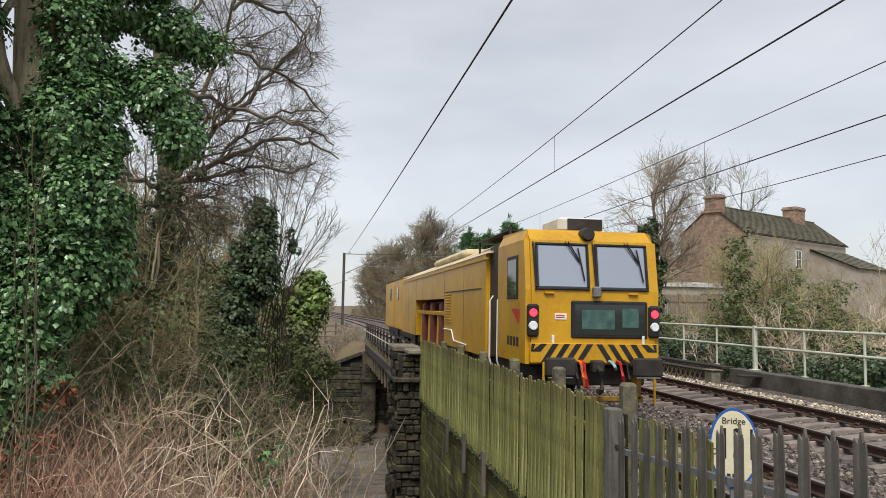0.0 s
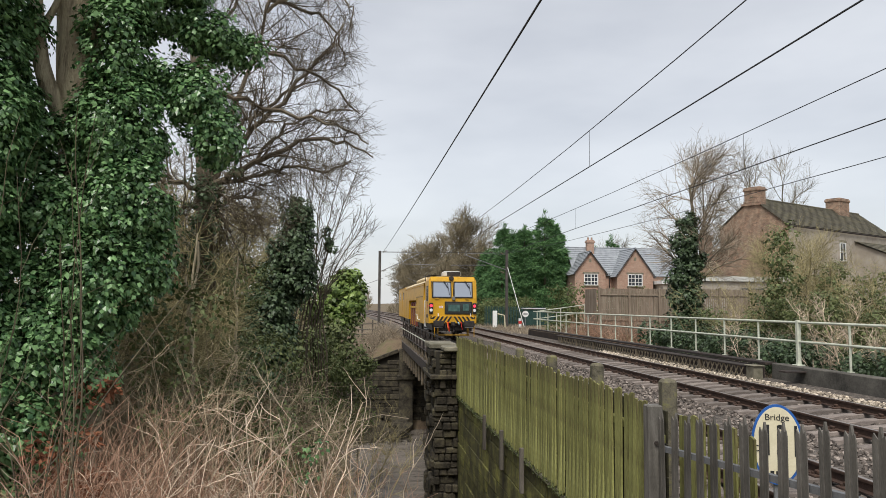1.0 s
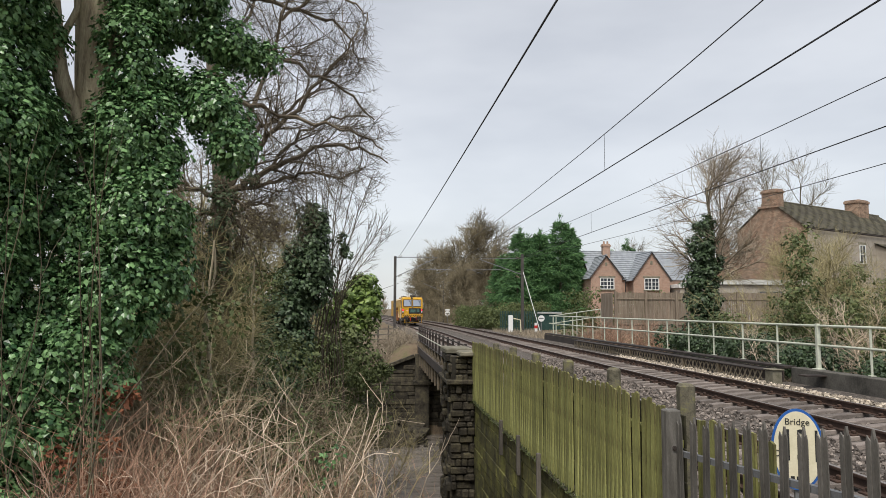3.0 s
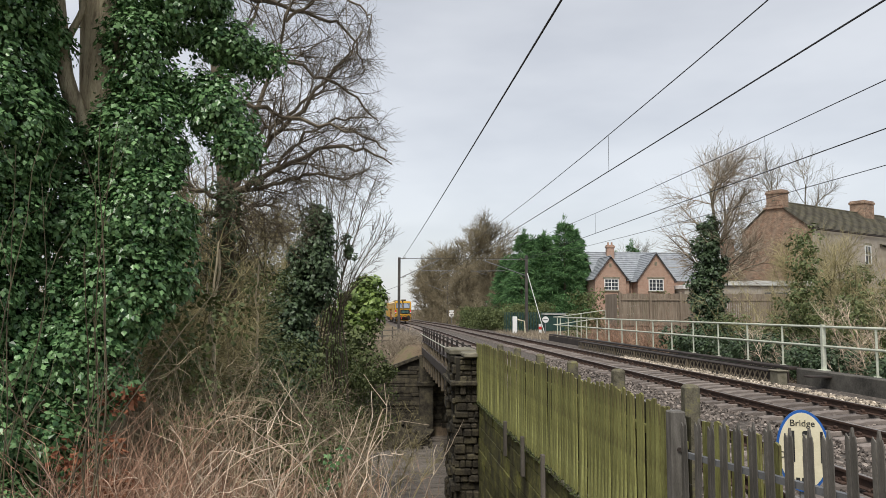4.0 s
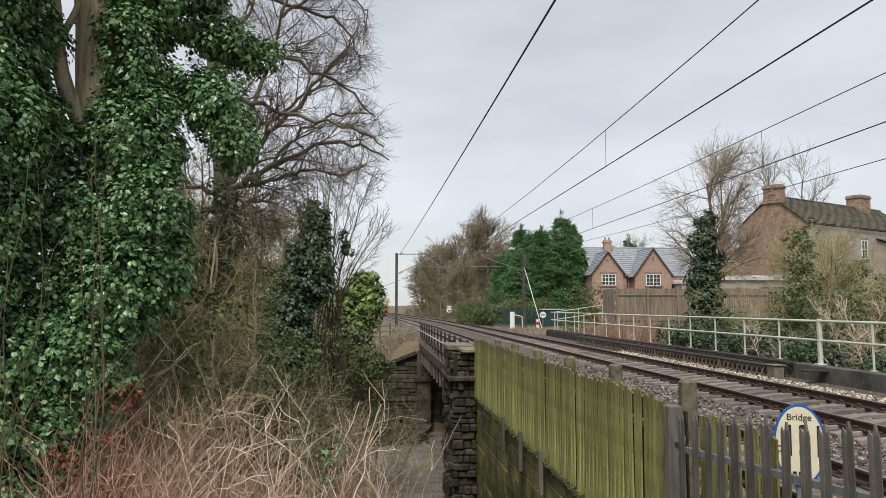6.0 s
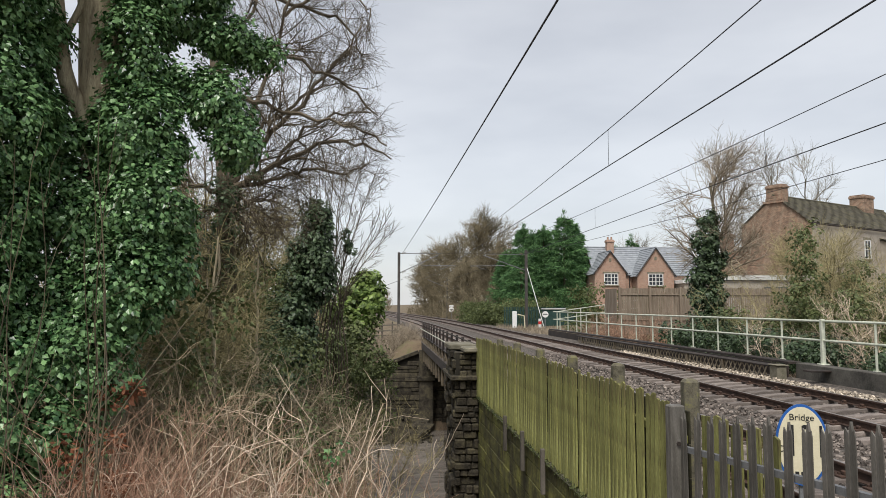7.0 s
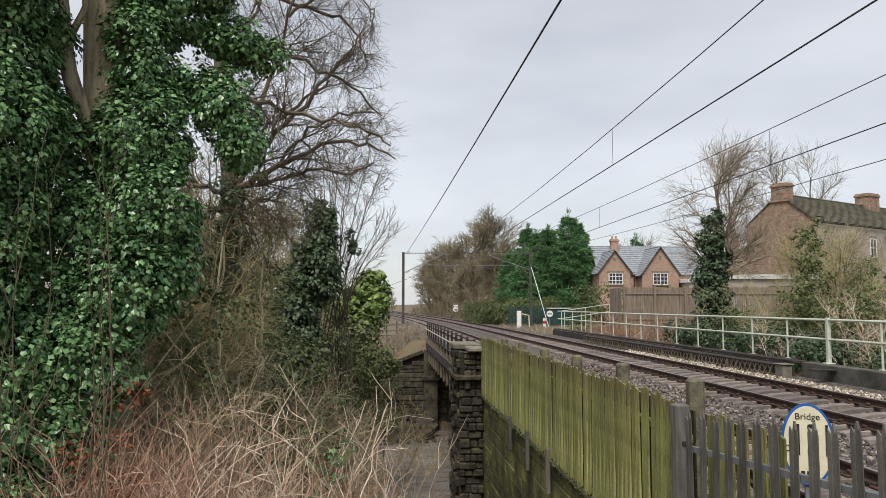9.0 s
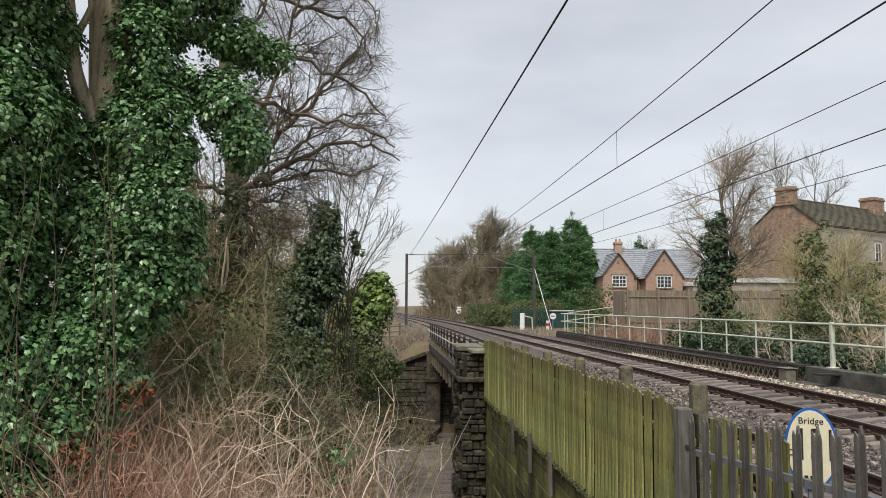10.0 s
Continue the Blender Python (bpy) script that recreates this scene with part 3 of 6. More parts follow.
    for z in (1.68, 1.12):
        part("rail", Geo().rod((12.8, -10, z), (12.8, 54.0, z), 0.035, 8), GREENPAINT, hr)
    post = Geo().rod((0, 0, 0.42), (0, 0, 1.68), 0.032, 8).cbox(-0.07, 0.07, -0.07, 0.07, 0.42, 0.45, 0.005).mesh("post")
    y = 11.6
    while y < 54:
        if abs(y - 20.75) > 0.8:
            part("post", post, GREENPAINT, hr).location = (12.8, y, 0)
        y += 2.27
    part("thick_post", Geo().cbox(12.745, 12.855, 20.69, 20.81, 0.42, 1.74, 0.012).cbox(12.68, 12.92, 20.6, 20.9, 0.42, 0.45, 0.01), GREENPAINT, hr, "thicker square handrail post")
    # sloping handrail off the end of the bridge
    sr = thing("ramp_handrail", "pale tubular handrail rising along a ramp", "handrail", kind="structure")
    for dz in (0, -0.55):
        part("rail", Geo().tube([(12.8, 54.5, 1.68 + dz), (13.2, 55.0, 1.68 + dz), (18.4, 52.0, 2.55 + dz)], 0.035, 6), GREENPAINT, sr)
    for f in (0.0, 0.3, 0.6, 1.0):
        x, y, z = 13.2 + 5.2 * f, 55 - 3 * f, 1.68 + 0.87 * f
        part("post", Geo().rod((x, y, -0.4), (x, y, z), 0.035, 6), GREENPAINT, sr)


# ---- fences ----
def build_fences():
    rng = random.Random(4)
    fence = thing("timber_fence", "tall close-boarded timber fence covered in green algae", "fence", kind="structure")
    y = 5.48
    while y < 21.5:
        near = y < 14.5
        w = rng.uniform(0.088, 0.102) if near else rng.uniform(0.095, 0.115)
        gap = rng.uniform(0.045, 0.062) if near else rng.uniform(0.004, 0.03)
        top = (1.2 if y > 6.9 else 1.12) + rng.uniform(-0.03, 0.03) + 0.02 * math.sin(y * 1.7)
        x = (2.80 if y > 6.9 else 3.02) + rng.uniform(-0.010, 0.010)
        g = Geo().prism([(-w / 2, -0.46 + rng.uniform(-.04, .04)), (w / 2, -0.46 + rng.uniform(-.04, .04)), (w / 2, top - rng.uniform(0, 0.02)), (0.01, top), (-w / 2, top - rng.uniform(0, 0.025))], -0.010, 0.010, "x")
        b = part("pale", g, GREENWOOD, fence)
        b.matrix_basis = pose(x, y + w / 2, 0, rng.uniform(-0.5, 0.5), rng.uniform(-0.6, 0.6), rng.uniform(-4, 4))
        y += w + gap
    # Added boards: their dark colour stands in for shade between the pales.
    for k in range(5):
        part("gap_shade_board", Geo().cbox(2.905, 2.925, 6.9, 15.0, -0.44 + 0.312 * k, -0.44 + 0.312 * k + 0.304, 0.004), GAPSHADE, fence, "dark board added to paint the shade between the pales")
    for z in (-0.1, 0.85):
        part("fence_rail", Geo().cbox(2.83, 2.90, 6.9, 21.5, z - 0.04, z + 0.04, 0.008), GREENWOOD, fence)
    for y, top in ((7.55, 1.35), (9.9, 1.33), (12.3, 1.28), (14.8, 1.25), (17.3, 1.25), (19.8, 1.22)):
        p = part("concrete_post", Geo().cbox(3.12, 3.28, y - 0.08, y + 0.08, -0.9, top, 0.03), CONCRETE, fence, "mossy square concrete fence post")
    for y in (12.6, 14.4, 16.4):
        part("strut", Geo().cbox(2.72, 2.79, y - 0.05, y + 0.05, -1.05, -0.3, 0.01), GREYWOOD, fence)
    # dark pointed picket fence by the sign
    pk = thing("palisade_fence", "weathered grey palisade fence with pointed pales", "fence", kind="structure")
    a, b = Vector((2.74, 6.8, 0)), Vector((2.98, 3.3, 0))
    d = (b - a)
    ang = math.degrees(math.atan2(d.y, d.x)) - 90
    n = 16
    for k in range(n):
        f = (k + 0.80) / n
        p = a + d * f
        top = 1.11 + 0.38 * f + rng.uniform(-0.015, 0.015)
        w = 0.052
        g = Geo()
        # ribbed pale: flat flanges and a raised centre, with a split point
        g.prism([(-w, -0.3), (-0.012, -0.3), (-0.012, top - 0.06), (-w * 0.8, top - 0.03), (-w, top - 0.07)], -0.004, 0.004, "x")
        g.prism([(w, -0.3), (0.012, -0.3), (0.012, top - 0.06), (w * 0.8, top - 0.035), (w, top - 0.075)], -0.004, 0.004, "x")
        g.prism([(-0.016, -0.3), (0.016, -0.3), (0.016, top - 0.05), (0.003, top + 0.01), (-0.003, top + 0.01), (-0.016, top - 0.05)], -0.02, -0.003, "x")
        o = part("pale", g, PALISADE, pk)
        o.matrix_basis = pose(p.x, p.y, 0, rng.uniform(-1.4, 1.4), 0, ang + rng.uniform(-3, 3))
    for z0, z1 in ((0.80, 1.02), (0.1, 0.4)):
        part("fence_rail", Geo().beam((a.x + .035, a.y, z0), (b.x + .035, b.y, z1), 0.045, 0.05), STEEL, pk)
    part("end_post", Geo().cbox(2.66, 2.80, 6.72, 6.86, -0.6, 1.19, 0.012), PALISADE, pk, "square grey end post")
    part("bolt", Geo().rod((2.73, 6.70, 0.85), (2.73, 6.9, 0.85), 0.02, 6), IRON, pk)


build_ground()
build_ballast()
build_track(NEAR, 0.0, 0.0, "track_near", "railway track with worn rails on timber sleepers in ballast", 4.0)
build_track(FAR, 0.08, radians(4.2), "track_far", "second railway track with rusty rails on timber sleepers", 7.0)
build_bridge()
build_fences()


# ---- plants ----
def limb(points, r0, r1, rng, wob=0.04, k=12):
    """A smooth wobbly path through a few points."""
    p = np.asarray(points, float)
    t = np.linspace(0, len(p) - 1, k)
    i = np.minimum(t.astype(int), len(p) - 2)
    f = (t - i)[:, None]
    q = p[i] * (1 - f) + p[i + 1] * f
    q[1:-1] = (q[:-2] + 2 * q[1:-1] + q[2:]) / 4
    q[1:] += rng.normal(0, wob, (k - 1, 3))
    return q[None], np.linspace(r0, r1, k)[None]


def spawn(rng, paths, radii, per, lo, hi, l0, l1, spread=(0.5, 1.0), lift=0.1, wob=0.2, seg=4, rfac=0.6, tip=0.35, rmin=0.004):
    """Side shoots along every path."""
    n, k, _ = paths.shape
    idx = np.repeat(np.arange(n), per)
    m = len(idx)
    u = rng.uniform(lo, hi, m) * (k - 1.001)
    i = u.astype(int)
    f = (u - i)[:, None]
    p = paths[idx, i] * (1 - f) + paths[idx, i + 1] * f
    t = paths[idx, i + 1] - paths[idx, i]
    t /= np.linalg.norm(t, axis=1)[:, None] + 1e-9
    q = np.cross(t, rng.normal(size=(m, 3)))
    q /= np.linalg.norm(q, axis=1)[:, None] + 1e-9
    a = rng.uniform(spread[0], spread[1], (m, 1))
    d = t * np.cos(a) + q * np.sin(a)
    d[:, 2] += lift
    L = (rng.uniform(l0, l1, m) * (1 - 0.45 * u / k))[:, None] / seg
    out = [p]
    for _ in range(seg):
        d = d / (np.linalg.norm(d, axis=1)[:, None] + 1e-9)
        p = p + d * L
        out.append(p)
        d = d + rng.normal(0, wob, (m, 3))
        d[:, 2] += lift * 0.5
    r0 = np.maximum(radii[idx, i] * rfac * rng.uniform(0.7, 1.1, m), rmin)
    return np.stack(out, 1), r0[:, None] * np.linspace(1, tip, seg + 1)[None]


def stems(rng, base, height, lean=0.25, wob=0.12, seg=6, r=(0.006, 0.014), arch=0.0):
    """Upright or arching stems from base points (m, 3)."""
    m = len(base)
    d = np.stack([rng.normal(0, lean, m), rng.normal(0, lean, m), np.ones(m)], 1)
    L = rng.uniform(height[0], height[1], m)[:, None] / seg
    bendy = rng.normal(size=(m, 3)) * arch
    bendy[:, 2] = -np.abs(bendy[:, 2])
    out, p = [base], base
    for _ in range(seg):
        d = d / np.linalg.norm(d, axis=1)[:, None]
        p = p + d * L
        out.append(p)
        d = d + rng.normal(0, wob, (m, 3)) + bendy
    rr = rng.uniform(r[0], r[1], m)
    return np.stack(out, 1), rr[:, None] * np.linspace(1, 0.35, seg + 1)[None]


def on_ground(rng, m, x0, x1, y0, y1):
    x, y = rng.uniform(x0, x1, m), rng.uniform(y0, y1, m)
    return np.stack([x, y, [ground_z(a, b) - 0.05 for a, b in zip(x, y)]], 1)


def clumps(geo, rng, boxes, per_m3, leaf, leaves_each, rad=(0.3, 0.6)):
    """Leafy clumps scattered in boxes (x0, x1, y0, y1, z0, z1)."""
    for x0, x1, y0, y1, z0, z1 in boxes:
        n = max(1, int((x1 - x0) * (y1 - y0) * (z1 - z0) * per_m3))
        c = rng.uniform((x0, y0, z0), (x1, y1, z1), (n, 3))
        r = rng.uniform(rad[0], rad[1], n)
        idx = np.repeat(np.arange(n), leaves_each)
        d = rng.normal(size=(len(idx), 3))
        d /= np.linalg.norm(d, axis=1)[:, None]
        p = c[idx] + d * (r[idx] * rng.uniform(0.55, 1.1, len(idx)))[:, None] * (1.0, 1.0, 0.8)
        geo.leaves(p, leaf, rng, out=d)


def ivy(geo, rng, blobs, tufts, each, leaf, tuft=(0.14, 0.26), core=0.3, droop=0.8):
    """Ivy in tufts over lumps (x, y, z, rx, ry, rz): each leaf faces outwards and up, with its tip hanging."""
    for x, y, z, rx, ry, rz in blobs:
        c, r = np.array((x, y, z)), np.array((rx, ry, rz))
        n = max(4, int(4 * math.pi * ((rx * ry) ** 1.6 / 3 + (rx * rz) ** 1.6 / 3 + (ry * rz) ** 1.6 / 3) ** 0.625 * tufts))
        d = rng.normal(size=(n, 3))
        d /= np.linalg.norm(d, axis=1)[:, None]
        p = c + d * r * rng.uniform(0.78, 1.08, (n, 1))
        idx = np.repeat(np.arange(n), each)
        m = len(idx)
        e = rng.normal(size=(m, 3))
        e = e / np.linalg.norm(e, axis=1)[:, None] + 0.7 * d[idx]
        e /= np.linalg.norm(e, axis=1)[:, None]
        q = p[idx] + e * (rng.uniform(tuft[0], tuft[1], n)[idx] * rng.uniform(0.4, 1.15, m))[:, None]
        face = e * 0.7 + d[idx] * 0.3 + (0, 0, 0.45) + rng.normal(0, 0.33, (m, 3))
        k = int(m * core)
        dc = rng.normal(size=(k, 3))
        dc /= np.linalg.norm(dc, axis=1)[:, None]
        q = np.concatenate([q, c + dc * r * rng.uniform(0.3, 0.8, (k, 1))])
        face = np.concatenate([face, dc + rng.normal(0, 0.5, (k, 3))])
        way = np.concatenate([d[idx], dc]) * 0.5 + (0, 0, -droop) + rng.normal(0, 0.5, (m + k, 3))
        face /= np.linalg.norm(face, axis=1)[:, None]
        way -= face * (way * face).sum(1)[:, None]
        way /= np.linalg.norm(way, axis=1)[:, None] + 1e-9
        side = np.cross(face, way)
        size = rng.uniform(leaf[0], leaf[1], (m + k, 1))
        v = np.stack([q, q + way * size * 0.36 + side * size * 0.40 - face * size * 0.07, q + way * size, q + way * size * 0.36 - side * size * 0.40 - face * size * 0.07], 1)
        geo.addq(v.reshape(-1, 3), np.arange((m + k) * 4).reshape(-1, 4))
    return geo


def bare_tree(at, height, crown, rng, label, mat=FARTWIG, dense=(9, 10, 9), trunk_r=0.22, fork=0.3, thin=0.02, group="", name="bare_tree", lift=0.12):
    """A leafless tree: trunk, limbs and a crown of fine twigs."""
    tree = thing(name, label, "tree", group)
    x, y, z = at
    trunk = limb([(x, y, z - 0.3), (x + 0.15, y, z + height * 0.3), (x - 0.1, y + 0.1, z + height * 0.72)], trunk_r, trunk_r * 0.3, rng, 0.05)
    part("trunk", Geo().tubes(*trunk, 7), BARK, tree, smooth=True)
    g = Geo()
    l1 = spawn(rng, *trunk, dense[0], fork, 1.0, crown * 0.9, crown * 1.5, (0.5, 1.25), lift, 0.12, 6, 0.62)
    g.tubes(*l1, 4)
    l2 = spawn(rng, *l1, dense[1], 0.15, 1.0, crown * 0.4, crown * 0.8, (0.4, 1.0), lift, 0.16, 4, 0.55, rmin=thin)
    g.tubes(*l2, 3)
    l3 = spawn(rng, *l2, dense[2], 0.1, 1.0, crown * 0.18, crown * 0.42, (0.3, 1.0), lift, 0.16, 2, 0.6, rmin=thin * 0.65)
    g.tubes(*l3, 3)
    part("crown", g, mat, tree)
    return tree


def build_left_wood():
    rng = np.random.default_rng(21)
    # the big ivy-clad tree
    tree = thing("ivy_clad_tree", "tall tree trunk smothered in glossy dark green ivy", "tree")
    t1 = limb([(-4.05, 11.5, -0.9), (-4.1, 11.5, 3.0), (-4.22, 11.55, 5.0), (-4.36, 11.6, 7.0), (-4.45, 11.6, 9.5)], 0.36, 0.31, rng, 0.015, 16)
    part("trunk", Geo().tubes(*t1, 14), LIGHTBARK, tree, "grey-brown fissured trunk", smooth=True)
    for pts, r0, r1 in (([(-4.15, 11.4, 4.3), (-4.42, 11.3, 4.85), (-4.68, 11.25, 5.4), (-4.74, 11.2, 6.1), (-4.95, 11.2, 7.6)], 0.15, 0.10),
                        ([(-4.72, 11.2, 6.0), (-4.5, 11.15, 6.35), (-4.35, 11.1, 6.9)], 0.06, 0.04),
                        ([(-4.9, 11.2, 6.9), (-5.2, 11.1, 7.0), (-5.6, 11.0, 7.05)], 0.07, 0.05)):
        part("limb", Geo().tubes(*limb(pts, r0, r1, rng, 0.012, 10), 8), LIGHTBARK, tree, "smooth greenish limb", smooth=True)
    lumps = [(-5.5 + 0.12 * (k % 3), 10.3 - 0.25 * (k % 2), -0.3 + 0.95 * k, 0.86, 0.8, 0.78) for k in range(10)]
    lumps += [(-6.5, 10.6, 0.5 + 1.5 * k, 0.9, 0.8, 1.0) for k in range(6)]
    lumps += [(-3.25, 11.5, 6.95, 0.8, 0.7, 0.65), (-2.35, 11.8, 6.32, 0.5, 0.4, 0.26), (-1.95, 11.8, 6.12, 0.28, 0.3, 0.2), (-3.0, 11.6, 8.0, 0.9, 0.8, 0.7),
              (-3.62, 11.3, 5.85, 0.42, 0.5, 0.8), (-2.95, 11.6, 5.5, 0.34, 0.35, 0.24), (-2.48, 11.6, 5.2, 0.42, 0.4, 0.46), (-2.22, 11.6, 4.65, 0.28, 0.3, 0.4),
              (-3.55, 11.2, 4.6, 0.6, 0.55, 0.75), (-3.45, 11.1, 3.5, 0.66, 0.6, 0.72), (-3.65, 10.9, 2.4, 0.62, 0.6, 0.72), (-4.05, 10.7, 1.3, 0.6, 0.6, 0.66),
              (-4.3, 10.4, 0.3, 0.5, 0.5, 0.5), (-4.6, 10.0, -0.5, 0.6, 0.5, 0.4), (-4.5, 11.0, 3.3, 0.65, 0.5, 0.8), (-4.6, 10.8, 1.9, 0.75, 0.6, 0.8),
              (-4.9, 10.2, 0.6, 0.75, 0.6, 0.8), (-4.55, 11.0, 4.25, 0.34, 0.3, 0.4), (-3.05, 11.2, 2.75, 0.3, 0.3, 0.4)]
    lumps += [(-4.78, 11.0, 4.85, 0.2, 0.3, 0.4), (-4.85, 11.0, 5.9, 0.16, 0.3, 0.5), (-4.0, 11.1, 4.5, 0.25, 0.25, 0.3)]
    iv = ivy(Geo(), rng, [b for b in lumps if b[2] > 2.2], 27, 40, (0.045, 0.11), (0.11, 0.27), 0.25)
    ivy(iv, rng, [b for b in lumps if b[2] <= 2.2], 15, 30, (0.045, 0.11), (0.10, 0.30), 0.7)
    part("ivy", iv, IVY, tree, "dense glossy ivy leaves")
    v = Geo()
    base = np.stack([rng.uniform(-4.6, -2.9, 15), rng.uniform(8.3, 9.3, 15), np.full(15, -0.6)], 1)
    st = stems(rng, base, (1.8, 5.0), 0.14, 0.07, 9, (0.007, 0.014))
    v.tubes(*st, 5)
    v.tubes(*spawn(rng, *st, 4, 0.3, 1, 0.4, 1.3, (0.3, 0.8), 0.1, 0.15, 5, 0.6), 3)
    part("climbing_stem", v, BARK, tree, "thin brown climbing stems")
    # leafless spreading tree behind it
    t2 = thing("spreading_tree", "leafless spreading tree with fine brown twigs", "tree")
    tr = limb([(-3.7, 18, -1.5), (-3.65, 18, 2.5), (-3.7, 18, 4.9), (-4.0, 18.3, 7.0), (-4.3, 18.5, 11.5)], 0.26, 0.12, rng, 0.03)
    part("trunk", Geo().tubes(*tr, 9), DARKTWIG, t2, smooth=True)
    arms = [limb(p, r, 0.018, rng, 0.045, 18) for p, r in (
        ([(-3.63, 18.00, 4.86), (-3.01, 17.80, 5.11), (-2.40, 17.60, 5.45), (-1.46, 17.30, 5.83), (-0.41, 17.10, 5.86), (0.19, 17.00, 5.50)], 0.085),
        ([(-3.99, 17.20, 7.19), (-3.27, 17.20, 6.94), (-2.58, 17.20, 6.69), (-1.44, 17.00, 6.34), (-0.41, 17.00, 6.13), (0.17, 16.90, 5.69)], 0.075),
        ([(-3.64, 18.00, 4.93), (-2.96, 17.80, 5.72), (-2.01, 17.50, 6.76), (-1.09, 17.30, 7.67), (-0.50, 17.20, 8.61)], 0.080),
        ([(-3.57, 18.00, 4.93), (-3.23, 17.80, 6.12), (-2.74, 17.70, 7.48), (-2.32, 17.60, 8.98), (-1.95, 17.60, 10.54)], 0.080),
        ([(-4.71, 18.20, 8.85), (-3.45, 18.00, 8.65), (-2.04, 17.60, 8.02), (-0.82, 17.30, 7.27), (-0.10, 17.20, 6.52)], 0.070),
        ([(-4.75, 18.20, 10.42), (-3.34, 18.00, 9.74), (-1.94, 17.70, 9.31), (-0.84, 17.40, 8.81), (-0.43, 17.30, 7.96)], 0.070),
        ([(-3.57, 18.00, 4.77), (-4.38, 17.80, 5.00), (-4.95, 17.60, 4.80), (-5.51, 17.50, 5.02)], 0.075),
        ([(-3.50, 18.00, 4.86), (-2.55, 17.80, 5.05), (-1.74, 17.60, 5.35), (-0.94, 17.50, 5.18), (-0.28, 17.40, 5.41)], 0.055),
        ([(-3.57, 18.00, 4.79), (-3.18, 17.90, 6.08), (-2.58, 18.20, 6.69), (-1.57, 18.40, 7.58), (-0.86, 18.50, 8.50)], 0.070),
        ([(-3.69, 18.20, 5.51), (-4.03, 18.40, 6.67), (-3.83, 18.60, 8.16), (-3.20, 18.80, 9.87), (-2.80, 18.80, 11.23)], 0.090),
        ([(-3.37, 18.00, 4.93), (-2.76, 18.30, 5.41), (-1.99, 18.60, 6.48), (-1.02, 18.80, 6.98), (-0.24, 18.80, 7.07)], 0.060),
        ([(-2.32, 17.60, 8.98), (-1.51, 17.40, 9.62), (-0.70, 17.20, 9.42), (-0.23, 17.10, 8.85)], 0.040))]
    arms += [limb(p, 0.045, 0.014, rng, 0.05, 18) for p in (
        [(-3.7, 18, 4.75), (-2.8, 17.8, 4.5), (-2.3, 17.6, 4.45)], [(-3.7, 18, 4.6), (-3.2, 17.8, 4.1), (-2.9, 17.6, 3.7)],
        [(-3.75, 18, 4.6), (-4.15, 17.8, 4.2), (-4.6, 17.6, 3.6)], [(-3.7, 18, 4.2), (-3.0, 18.2, 4.6), (-2.4, 18.4, 5.0)])]
    P = np.concatenate([a[0] for a in arms])
    R = np.concatenate([a[1] for a in arms])
    g = Geo().tubes(P, R, 6)
    l2 = spawn(rng, P, R, 15, 0.12, 1.0, 0.9, 2.1, (0.4, 1.1), 0.03, 0.13, 7, 0.45, rmin=0.009)

    def inside(shoots, slack):
        """Keeps the shoots within the rounded outline of the crown."""
        tip = shoots[0][:, -1]
        keep = tip[:, 0] < slack + 0.25 - 0.16 * np.abs(tip[:, 2] - 5.6) + rng.normal(0, 0.16, len(tip))
        return shoots[0][keep], shoots[1][keep]
    l2 = inside(l2, 0.0)
    g.tubes(*l2, 4)
    l3 = spawn(rng, *l2, 13, 0.12, 1.0, 0.4, 1.1, (0.4, 1.1), -0.02, 0.16, 4, 0.5, rmin=0.0055)
    l3 = inside(l3, 0.05)
    g.tubes(*l3, 3)
    l4 = spawn(rng, *l3, 4, 0.2, 1.0, 0.2, 0.5, (0.4, 1.1), 0.0, 0.14, 2, 0.6, rmin=0.004)
    g.tubes(*l4, 3)
    part("crown", g, DARKTWIG, t2, "fine bare twigs")
    iv = ivy(Geo(), rng, [(-3.75, 17.7, 3.9, 0.36, 0.3, 0.5), (-3.72, 17.7, 4.7, 0.26, 0.25, 0.3), (-3.4, 17.7, 4.55, 0.2, 0.2, 0.18), (-3.85, 17.7, 3.0, 0.4, 0.3, 0.6), (-3.0, 17.6, 5.2, 0.16, 0.16, 0.14)], 12, 26, (0.06, 0.12), (0.1, 0.24), 0.2)
    part("ivy", iv, IVYDARK, t2, "ivy tufts at the fork")
    # brown thicket of saplings on the bank
    for name, mat, m, box, top, seed, far, lab in (
            ("thicket", OLIVETWIG, 110, (-5.6, -3.1, 13.5, 19.0), (1.2, 4.4), 1, 1.0, "dense olive-brown thicket of leafless saplings on the bank"),
            ("thicket", OLIVETWIG, 90, (-10.2, -3.9, 29.5, 34.0), (3.5, 6.6), 2, 1.4, "tall leafless thicket along the river bank"),
            ("thicket", OLIVETWIG, 90, (-8.5, -4.0, 19.5, 25.0), (0.5, 4.6), 6, 1.4, "olive-brown thicket below the ivy tree"),
            ("thicket", FARTWIG, 70, (-30.0, -5.0, 28.0, 60.0), (5.0, 8.0), 4, 2.8, "leafless woodland edge beyond the thicket"),
            ("undergrowth", BANKTWIG, 90, (-4.8, -0.9, 13.0, 19.0), (-1.4, 0.8), 3, 1.0, "tangled grey-brown undergrowth on the bank")):
        r2 = np.random.default_rng(seed)
        base = on_ground(r2, m, *box)
        st = stems(r2, base, (1.0, 1.0), 0.24, 0.15, 7, (0.014 * far, 0.028 * far))
        tall = r2.uniform(top[0], top[1], m) - base[:, 2]
        st = (base[:, None] + (st[0] - base[:, None]) * tall[:, None, None], st[1])
        keep = st[0][:, :, 0].max(1) < box[1] + 0.5
